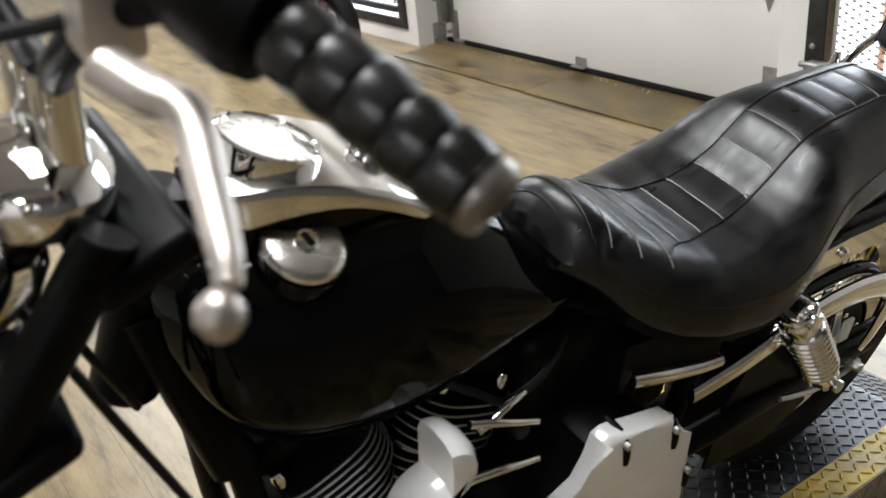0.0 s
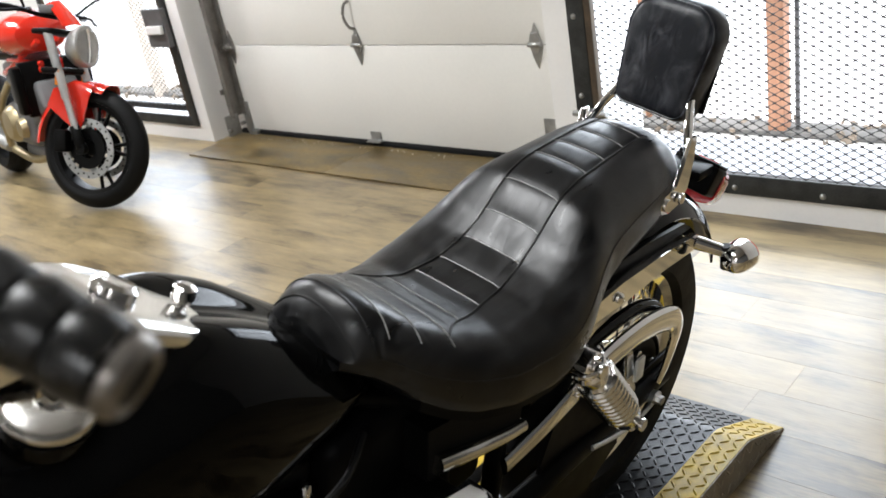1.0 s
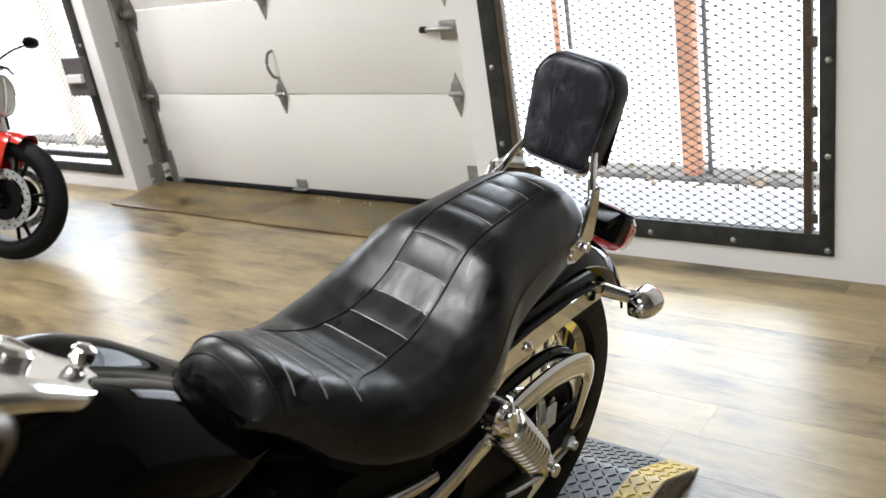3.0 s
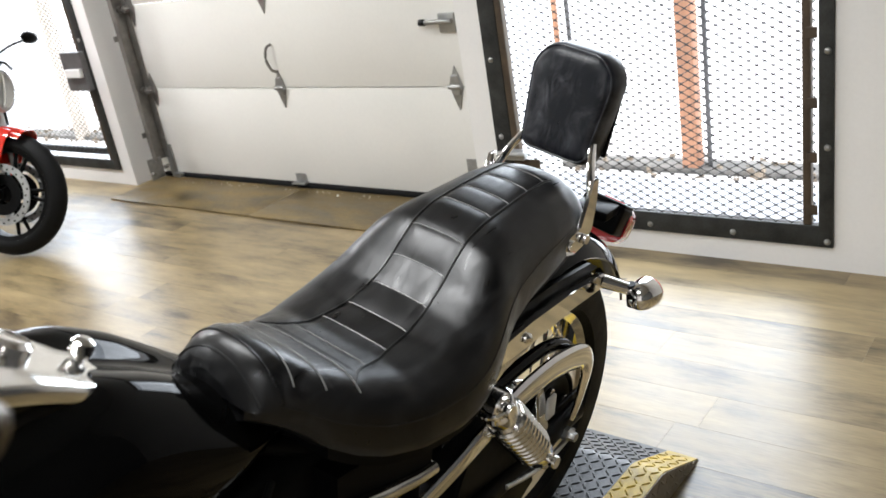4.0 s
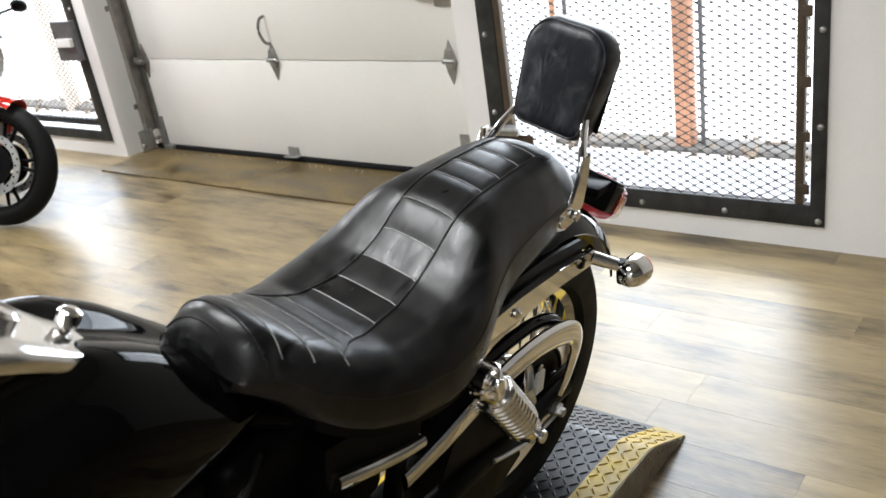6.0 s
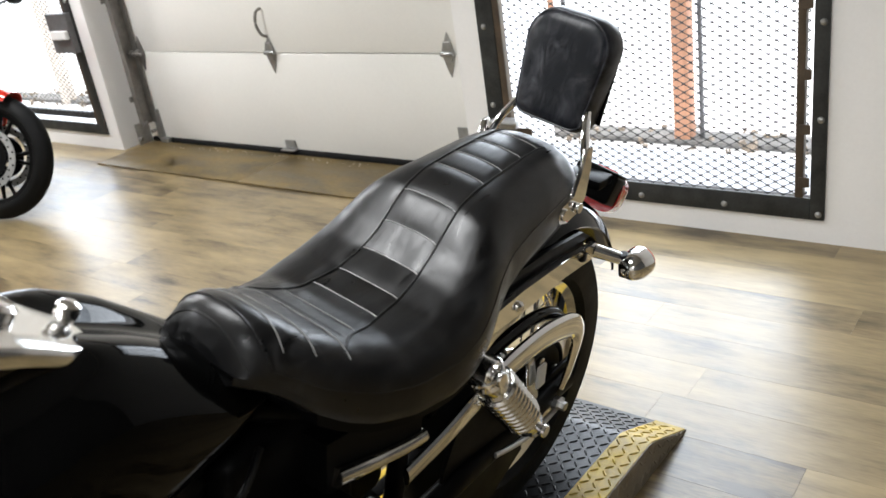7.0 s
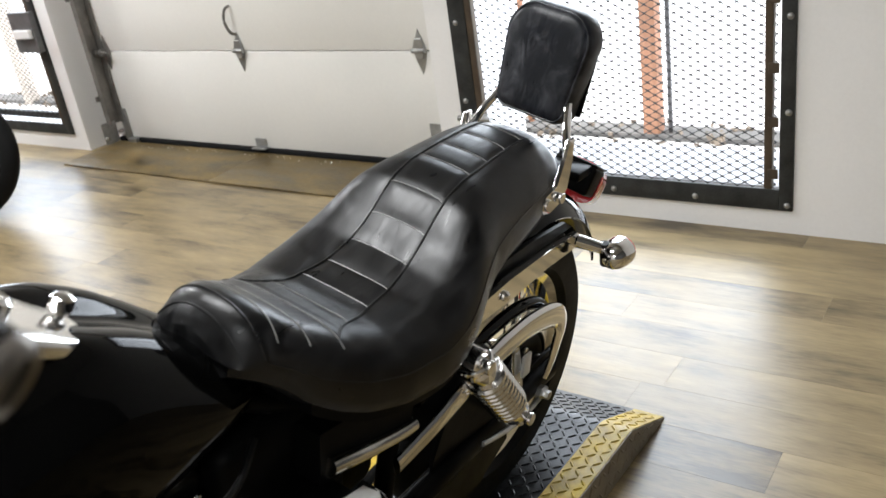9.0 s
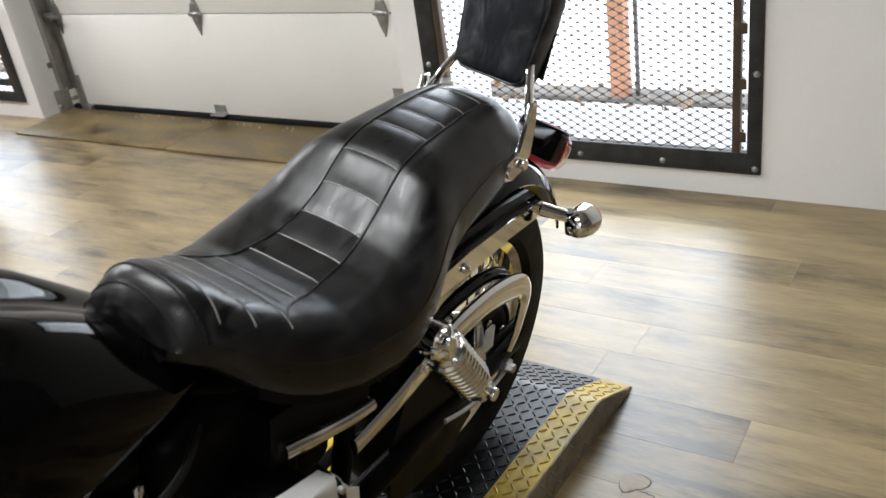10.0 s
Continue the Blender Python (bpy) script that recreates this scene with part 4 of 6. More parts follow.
# rear fender: an arched sheet over the wheel
rings = []
for a in np.linspace(radians(128), radians(22), 40):
    R, w, t = 0.372, 0.098, 0.004
    tail = max(0.0, (radians(60) - a) / radians(52))
    w -= 0.018 * tail ** 2
    ring = []
    for k in range(17):
        u = -1 + 2 * k / 16
        r = R - 0.050 * abs(u) ** 3.2
        ring.append((-(r * math.cos(a)), u * w, 0.337 + r * math.sin(a)))
    for k in range(16, -1, -1):
        u = -1 + 2 * k / 16
        r = R - t - 0.050 * abs(u) ** 3.2
        ring.append((-(r * math.cos(a)), u * (w - t), 0.337 + r * math.sin(a)))
    rings.append(ring)
fender = bike_part("rear_fender", loft(rings), M_BLACKGLOSS, "gloss black rear fender")

for s in (-1, 1):
    y = 0.130 * s
    o = [(-0.098, 0.598), (-0.096, 0.618), (-0.07, 0.632), (0.05, 0.641), (0.20, 0.643), (0.30, 0.636), (0.38, 0.622), (0.405, 0.590), (0.405, 0.550), (0.35, 0.555), (0.28, 0.585), (0.18, 0.597), (0.05, 0.603)]
    strut = bike_part("fender_strut", prism([(px, pz) for px, pz in o], -0.007, 0.007, 0.003, Matrix.Translation((0, y, 0)) @ Matrix.Rotation(radians(90), 4, "X")), M_CHROME, "chrome fender strut")
    bike_part("strut_bolt", lathe([(0.010, 0), (0.010, 0.005), (0.006, 0.009), (0, 0.010)], 14, Matrix.Translation((0.214, y + 0.006 * s, 0.618)) @ Matrix.Rotation(radians(-90 * s), 4, "X")), M_CHROME, "", strut)
    cover = [(-0.085, 0.634), (-0.05, 0.655), (0.10, 0.668), (0.26, 0.668), (0.36, 0.650), (0.36, 0.612), (0.12, 0.634), (-0.02, 0.636)]
    bike_part("strut_cover", prism(cover, -0.005, 0.005, 0.003, Matrix.Translation((0, 0.112 * s, 0)) @ Matrix.Rotation(radians(90), 4, "X")), M_BLACK, "black strut cover plate")
    # turn signal
    base = Vector((-0.075, 0.132 * s, 0.612))
    tip = Vector((-0.108, 0.182 * s, 0.596))
    signal = bike_part("turn_signal", sweep([base, base.lerp(tip, 0.5), tip], lambda t: 0.0125 - 0.002 * t, 14, 4, flat=1.15), M_CHROME, "chrome bullet turn signal on a short stalk")
    fm = Matrix.Translation(Vector((-0.127, 0.205 * s, 0.586))) @ Matrix.Rotation(radians(-92), 4, "Y") @ Matrix.Scale(0.9, 4)
    bike_part("signal_shell", lathe([(0.0, -0.050), (0.014, -0.047), (0.025, -0.038), (0.0325, -0.020), (0.0355, 0.002), (0.0355, 0.016), (0.033, 0.018), (0, 0.018)], 32, fm), M_CHROME, "chrome shell", signal)
    bike_part("signal_lens", lathe([(0.034, 0.017), (0.033, 0.024), (0.025, 0.030), (0, 0.033)], 32, fm), M_REDLENS, "red lens", signal)
    bike_part("signal_clamp", rod(Vector((-0.106, 0.182 * s, 0.610)), Vector((-0.113, 0.188 * s, 0.560)), 0.011, 12), M_RUBBER, "", signal)

# tail lamp on the fender's rear
tl = bike_part("tail_light", box(-0.042, 0.034, -0.052, 0.052, -0.034, 0.034, 0.008, 3), M_BLACK, "red tail lamp in a black housing")
tl.matrix_basis = Matrix.Translation((-0.335, 0.0, 0.632)) @ Matrix.Rotation(radians(-9), 4, "X") @ Matrix.Rotation(radians(-26), 4, "Y")
bike_part("tail_lens", loft([[(-0.036 - d, w * 0.056 * math.copysign(abs(math.cos(a)) ** 0.6, math.cos(a)), h * 0.047 * math.copysign(abs(math.sin(a)) ** 0.6, math.sin(a)) - 0.008) for a in np.linspace(0, 2 * math.pi, 28, endpoint=False)] for d, w, h in ((-0.012, 1, 1), (0.026, 1, 1), (0.042, 0.95, 0.95), (0.056, 0.80, 0.80), (0.063, 0.5, 0.5))]), M_REDLENS, "bright red lens", tl)
bike_part("lamp_top", box(-0.034, 0.03, -0.050, 0.050, 0.030, 0.040, 0.004), M_BLACK, "black lamp top", tl)
bike_part("lamp_window", box(-0.026, -0.004, -0.016, 0.030, 0.0402, 0.042, 0.002), M_REDLENS, "", tl)
bike_part("lamp_bracket", box(-0.325, -0.255, -0.045, 0.045, 0.650, 0.672, 0.006), M_BLACK, "black lamp bracket")

# sissy bar and backrest
sissy = bike_part("sissy_bar", sweep([(-0.022, 0.110, 0.735), (-0.036, 0.108, 0.79), (-0.052, 0.094, 0.835), (-0.085, 0.075, 0.875), (-0.115, 0.062, 0.93), (-0.125, 0.03, 0.965), (-0.125, -0.03, 0.965), (-0.115, -0.062, 0.93), (-0.085, -0.075, 0.875), (-0.052, -0.094, 0.835), (-0.036, -0.108, 0.79), (-0.022, -0.110, 0.735)], 0.0072, 12, 8, side=(1, 0, 0), flat=1.6), M_CHROME, "chrome sissy bar")
for s in (-1, 1):
    o = [(0.058, 0.712), (0.066, 0.730), (0.052, 0.745), (0.012, 0.752), (-0.006, 0.79), (-0.022, 0.835), (-0.040, 0.835), (-0.042, 0.79), (-0.034, 0.735), (-0.008, 0.712), (0.03, 0.705)]
    sb = bike_part("side_plate", prism(o, -0.004, 0.004, 0.002, Matrix.Translation((0, 0.114 * s, 0)) @ Matrix.Rotation(radians(90), 4, "X")), M_CHROME, "polished side plate", sissy)
    bike_part("dock_bolt", rod((0.002, 0.119 * s, 0.728), (0.002, 0.129 * s, 0.728), 0.010, 14), M_CHROME, "", sissy)
    bike_part("docking_post", rod((0.045, 0.09 * s, 0.727), (0.045, 0.123 * s, 0.727), 0.012, 14), M_CHROME, "", sissy)
    bike_part("docking_post", rod((-0.028, 0.08 * s, 0.735), (-0.028, 0.110 * s, 0.735), 0.010, 14), M_BLACK, "", sissy)


def rounded_pad(width_low, width_high, height, depth, rad):
    rings = []
    n = 16
    for f, inset in ((0.0, 0.012), (0.08, 0.004), (0.22, 0.0), (0.50, 0.0), (0.74, 0.001), (0.86, 0.005), (0.94, 0.012), (0.98, 0.022), (1.0, 0.044)):
        ring = []
        for cyy, czz, a0, w in ((1, 0, -90, width_low), (1, 1, 0, width_high), (-1, 1, 90, width_high), (-1, 0, 180, width_low)):
            r = rad if czz == 0 else rad * 2.1
            for k in range(n):
                a = radians(a0 + 90 * k / (n - 1))
                y = cyy * (w / 2 - r) + r * math.cos(a)
                z = (r if czz == 0 else height - r) + r * math.sin(a)
                k2 = 1 - inset / (width_low / 2)
                ring.append((depth * (f - 0.5), y * k2, height / 2 + (z - height / 2) * k2 + (0.006 * (1 - (y / (w / 2)) ** 2) if z > height / 2 else 0)))
        rings.append(ring)
    return rings


pad = bike_part("backrest_pad", loft(rounded_pad(0.156, 0.180, 0.212, 0.084, 0.026)), M_PAD, "black vinyl backrest pad with worn creases")
pad.matrix_basis = Matrix.Translation((-0.098, -0.004, 0.836)) @ Matrix.Rotation(radians(-9), 4, "Y") @ Matrix.Rotation(radians(-6), 4, "X")
seamline = [Vector(q) * 1.002 for q in rounded_pad(0.156, 0.180, 0.212, 0.084, 0.026)[5]]
bike_part("pad_seam", sweep(seamline + [seamline[0]], 0.002, 6, 1, side=(1, 0, 0)), M_PAD, "stitched edge seam", pad)
bike_part("pad_back", box(-0.036, -0.028, -0.085, 0.085, 0.02, 0.16, 0.003), M_BLACK, "", pad)

# belt guards, side cover with its bright strip
guard_line = [(0.53, 0.137, 0.450), (0.42, 0.136, 0.460), (0.34, 0.135, 0.474), (0.28, 0.135, 0.486), (0.232, 0.135, 0.495), (0.177, 0.135, 0.498), (0.102, 0.135, 0.496), (0.02, 0.135, 0.480), (-0.033, 0.135, 0.455), (-0.052, 0.135, 0.422), (-0.044, 0.135, 0.385), (-0.028, 0.135, 0.345), (-0.005, 0.135, 0.315)]
guard = bike_part("belt_guard", sweep(guard_line, lambda t: 0.018 + 0.010 * min(1.0, t / 0.4) - 0.017 * max(0.0, t - 0.6) / 0.4, 14, 8, flat=0.42, side=(0, 1, 0)), M_CHROME, "chrome lower belt guard")
bike_part("lower_guard", sweep([(-0.015, 0.138, 0.288), (0.026, 0.14, 0.279), (0.075, 0.14, 0.275), (0.119, 0.14, 0.277), (0.18, 0.14, 0.290), (0.25, 0.14, 0.312)], 0.005, 10, 6, flat=1.2, side=(0, 1, 0)), M_CAST, "thin grey rod under the belt", guard)
inner = [(0.44, 0.108, 0.512), (0.30, 0.108, 0.526), (0.18, 0.108, 0.530), (0.088, 0.108, 0.524), (0.015, 0.108, 0.498), (-0.035, 0.108, 0.45)]
bike_part("upper_guard", sweep(inner, 0.0145, 12, 8, flat=0.9, side=(0, 1, 0)), M_BLACKGLOSS, "gloss black upper belt guard")
bike_part("guard_bracket", prism([(0.10, 0.36), (0.12, 0.43), (0.135, 0.47), (0.155, 0.47), (0.14, 0.40), (0.13, 0.35)], -0.003, 0.003, 0.001, Matrix.Translation((0, 0.135, 0)) @ Matrix.Rotation(radians(90), 4, "X")), M_CHROME, "", guard)
bike_part("belt_cover", prism([(0.12, 0.235), (0.17, 0.40), (0.28, 0.462), (0.35, 0.452), (0.40, 0.36), (0.40, 0.20), (0.22, 0.185)], -0.004, 0.004, 0.003, Matrix.Translation((0, 0.122, 0)) @ Matrix.Rotation(radians(90), 4, "X")), M_BLACK, "black plate behind the shock", guard)
bike_part("guard_tab", box(0.098, 0.128, 0.142, 0.150, 0.395, 0.445, 0.004), M_WHITE, "pale plate", guard)


cover = bike_part("side_cover", loft([[(x, y, z) for x, z in ((0.725, 0.555), (0.725, 0.640), (0.66, 0.632), (0.56, 0.602), (0.50, 0.590), (0.505, 0.528), (0.58, 0.530), (0.66, 0.540))] for y in (0.05, 0.128, 0.140, 0.145)]), M_BLACK, "black battery side cover")
strip_top = [(0.713, 0.149, 0.580), (0.66, 0.151, 0.566), (0.606, 0.150, 0.549), (0.55, 0.149, 0.533), (0.502, 0.147, 0.522)]
bike_part("bright_strip", sweep(strip_top, lambda t: 0.015 - 0.004 * t, 12, 8, flat=1.0, side=(0, 0, 1)), M_POLISH, "brushed bright trim strip", cover)
bike_part("cover_bolt", rod((0.535, 0.14, 0.620), (0.535, 0.152, 0.620), 0.009, 10), M_CAST, "", cover)

# frame
def tube(pts, r=0.017, label="", name="frame_tube"):
    return bike_part(name, sweep(pts, r, 12, 8), M_BLACK, label)


for s in (-1, 1):
    tube([(1.27, 0.05 * s, 0.78), (1.24, 0.09 * s, 0.62), (1.20, 0.12 * s, 0.35), (1.13, 0.13 * s, 0.20), (0.9, 0.13 * s, 0.17), (0.62, 0.13 * s, 0.20), (0.55, 0.12 * s, 0.35), (0.50, 0.11 * s, 0.55), (0.45, 0.105 * s, 0.60)], label="black steel frame tube")
    tube([(0.80, 0.06 * s, 0.70), (0.60, 0.10 * s, 0.60), (0.45, 0.105 * s, 0.585), (0.20, 0.105 * s, 0.60), (0.0, 0.10 * s, 0.62)], 0.014)
tube([(1.30, 0, 0.84), (1.1, 0, 0.74), (0.85, 0, 0.70), (0.62, 0, 0.58)], 0.024)
bike_part("steering_head", rod((1.262, 0, 0.96), (1.33, 0, 0.74), 0.035, 20), M_BLACK)
bike_part("neck_gusset", sweep([(1.30, 0.02, 0.84), (1.28, 0.05, 0.76), (1.25, 0.08, 0.66)], 0.028, 12, 6), M_BLACK)
bike_part("battery_box", box(0.50, 0.74, -0.11, 0.075, 0.38, 0.60, 0.02), M_BLACK)
bike_part("oil_tank", box(0.60, 0.86, -0.10, 0.10, 0.40, 0.66, 0.03, 3), M_BLACK)

# engine: two finned cylinders, crankcase, primary cover
def cylinder(x, z, lean, name):
    m = Matrix.Translation((x, 0, z)) @ Matrix.Rotation(radians(lean), 4, "Y")
    cyl = bike_part(name, lathe([(0, 0), (0.058, 0), (0.058, 0.25), (0, 0.25)], 32, m), M_ENGINE, "black finned engine cylinder with bright fin edges")
    for k in range(14):
        h = 0.055 + k * 0.0142
        grow = 0.012 if k > 7 else 0.0
        fin = []
        for dz, d in ((-0.0022, 0.0), (0.0, 0.0025), (0.0022, 0.0)):
            ring = []
            for j in range(36):
                a = 2 * math.pi * j / 36
                c, s_ = math.cos(a), math.sin(a)
                ring.append(m @ Vector(((0.072 + grow + d) * math.copysign(abs(c) ** 0.6, c), (0.086 + grow * 1.5 + d) * math.copysign(abs(s_) ** 0.6, s_), h + dz)))
            fin.append(ring)
        f = bike_part("cooling_fin", loft(fin), M_ENGINE, "", cyl)
        if k > 2:
            bike_part("fin_edge", sweep([*fin[1], fin[1][0]], 0.0013, 6, 1), M_FIN, "bright machined edge", f)
    bike_part("rocker_box", moved(box(-0.075, 0.075, -0.07, 0.07, 0.252, 0.30, 0.02, 3), m), M_ENGINE, "", cyl)
    for sx in (-0.05, 0.05):
        bike_part("head_bolt", lathe([(0.009, 0), (0.009, 0.014), (0.006, 0.02), (0, 0.02)], 12, m @ Matrix.Translation((sx, 0.08, 0.25))), M_CHROME, "", cyl)
    return cyl


cylinder(1.025, 0.385, -21, "rear_cylinder")
cylinder(1.05, 0.39, 24, "front_cylinder")
bike_part("crankcase", box(0.80, 1.18, -0.11, 0.11, 0.20, 0.42, 0.05, 4), M_ENGINE, "black crankcase")
bike_part("gearbox", box(0.58, 0.84, -0.11, 0.11, 0.22, 0.42, 0.04, 4), M_ENGINE)


def outline_round(cx1, cz1, r1, cx2, cz2, r2, n=20):
    pts = []
    for k in range(n):
        a = radians(90 + 180 * k / (n - 1))
        pts.append((cx2 + r2 * math.cos(a), cz2 + r2 * math.sin(a)))
    for k in range(n):
        a = radians(-90 + 180 * k / (n - 1))
        pts.append((cx1 + r1 * math.cos(a), cz1 + r1 * math.sin(a)))
    return pts


prim = [(0.636, 0.478), (0.650, 0.518), (0.664, 0.534), (0.73, 0.548), (0.79, 0.562), (0.806, 0.556), (0.813, 0.52), (0.828, 0.485), (0.87, 0.462), (1.0, 0.45), (1.10, 0.43), (1.16, 0.38), (1.15, 0.28), (1.08, 0.22), (0.90, 0.20), (0.70, 0.20), (0.62, 0.24), (0.585, 0.32), (0.598, 0.42)]
primary = bike_part("primary_cover", prism([(x, -z) for x, z in prim], 0.178, 0.210, 0.016, Matrix.Rotation(radians(-90), 4, "X"), seg=4), M_SILVER, "bright silver primary drive cover")
inner_prim = [(x * 0.97 + 0.025, -(z * 0.93 + 0.015)) for x, z in prim]
bike_part("inner_primary", prism(inner_prim, 0.10, 0.179, 0.004, Matrix.Rotation(radians(-90), 4, "X")), M_ENGINE, "black inner primary case")
# screw recesses aren't hollowed: black inlays carry their shade
for bx_, bz in ((0.668, 0.512), (0.770, 0.536), (0.610, 0.40)):
    lug = bike_part("cover_lug", sweep([(bx_, 0.17, bz + 0.016), (bx_, 0.200, bz + 0.012), (bx_ - 0.006, 0.2085, bz - 0.010), (bx_ - 0.010, 0.2085, bz - 0.036)], lambda t: 0.010 - 0.004 * t, 10, 5), M_BLACK, "black inlay for the shade in the screw recess", primary)
    bike_part("cover_screw", rod((bx_, 0.195, bz + 0.006), (bx_, 0.2185, bz + 0.006), 0.0055, 10), M_CAST, "", primary)
ho = [[(x, y, z) for x, z in outline_round(1.060, 0.58, w, 1.066, 0.648, w * 0.95)] for y, w in ((0.150, 0.030), (0.155, 0.046), (0.18, 0.050), (0.20, 0.048), (0.214, 0.040), (0.219, 0.024))]
bike_part("horn_cover", loft(ho), M_SILVER, "rounded bright silver horn cover")
for a, b, r in (((1.0, 0.16, 0.655), (0.90, 0.17, 0.618), 0.006), ((0.99, 0.165, 0.64), (0.91, 0.15, 0.655), 0.005), ((1.02, 0.19, 0.60), (0.91, 0.19, 0.578), 0.0055)):
    bike_part("control_rod", rod(a, b, r, 10), M_CHROME, "bright linkage rod")
bike_part("spark_cable", sweep([(1.02, 0.10, 0.69), (0.97, 0.13, 0.665), (0.93, 0.14, 0.64), (0.86, 0.13, 0.645), (0.80, 0.10, 0.66)], 0.0055, 8, 6), M_RUBBER)
bike_part("cable_clip", rod((0.915, 0.145, 0.60), (0.915, 0.165, 0.60), 0.011, 12), M_RUBBER)

# side stand and foot controls
bike_part("side_stand", sweep([(0.72, 0.15, 0.20), (0.66, 0.21, 0.11), (0.62, 0.262, 0.062)], 0.011, 10, 5), M_BLACK, "black side stand")
bike_part("stand_foot", box(0.585, 0.655, 0.245, 0.285, 0.050, 0.062, 0.004), M_BLACK)


# fork, headlamp, handlebar
for s in (-1, 1):
    leg = bike_part("fork_tube", rod((1.345, 0.105 * s, 0.99), (1.55, 0.105 * s, 0.52), 0.0245, 18), M_BLACK, "black covered fork tube")
    bike_part("fork_slider", rod((1.50, 0.105 * s, 0.63), (1.71, 0.105 * s, 0.191), 0.028, 18), M_BLACK, "black fork slider", leg)
for z, x in ((0.965, 1.335), (0.80, 1.415)):
    bike_part("fork_clamp", moved(box(-0.04, 0.05, -0.135, 0.135, -0.017, 0.017, 0.012, 3), Matrix.Translation((x - 0.02, 0, z)) @ Matrix.Rotation(radians(24), 4, "Y")), M_BLACK, "black fork clamp")
bike_part("riser_cover", loft([[(1.372 + 0.062 * k * math.cos(a), 0.012 + 0.082 * k * math.sin(a), 1.012 + h) for a in np.linspace(0, 2 * math.pi, 28, endpoint=False)] for k, h in ((0.92, -0.03), (1.0, -0.012), (0.97, 0.006), (0.8, 0.022), (0.45, 0.032), (0.1, 0.035))]), M_CHROME, "chrome handlebar riser cover")
hl = Matrix.Translation((1.475, 0, 0.94)) @ Matrix.Rotation(radians(90), 4, "Y")
lampb = bike_part("headlamp", lathe([(0, -0.10), (0.03, -0.098), (0.062, -0.075), (0.082, -0.03), (0.088, 0.02), (0.09, 0.03), (0.084, 0.036), (0, 0.036)], 36, hl), M_CHROME, "chrome headlamp shell")
bike_part("headlamp_lens", lathe([(0.084, 0.034), (0.07, 0.046), (0.04, 0.056), (0, 0.06)], 36, hl), M_GLASS, "", lampb)
bike_part("front_fender", loft([[(1.71 + (0.392 - 0.03 * abs(u) ** 3) * math.cos(a), u * 0.066, 0.196 + (0.392 - 0.03 * abs(u) ** 3) * math.sin(a)) for u in np.linspace(-1, 1, 13)] + [(1.71 + (0.388 - 0.03 * abs(u) ** 3) * math.cos(a), u * 0.062, 0.196 + (0.388 - 0.03 * abs(u) ** 3) * math.sin(a)) for u in np.linspace(1, -1, 13)] for a in np.linspace(radians(45), radians(160), 26)]), M_BLACKGLOSS, "gloss black front fender")

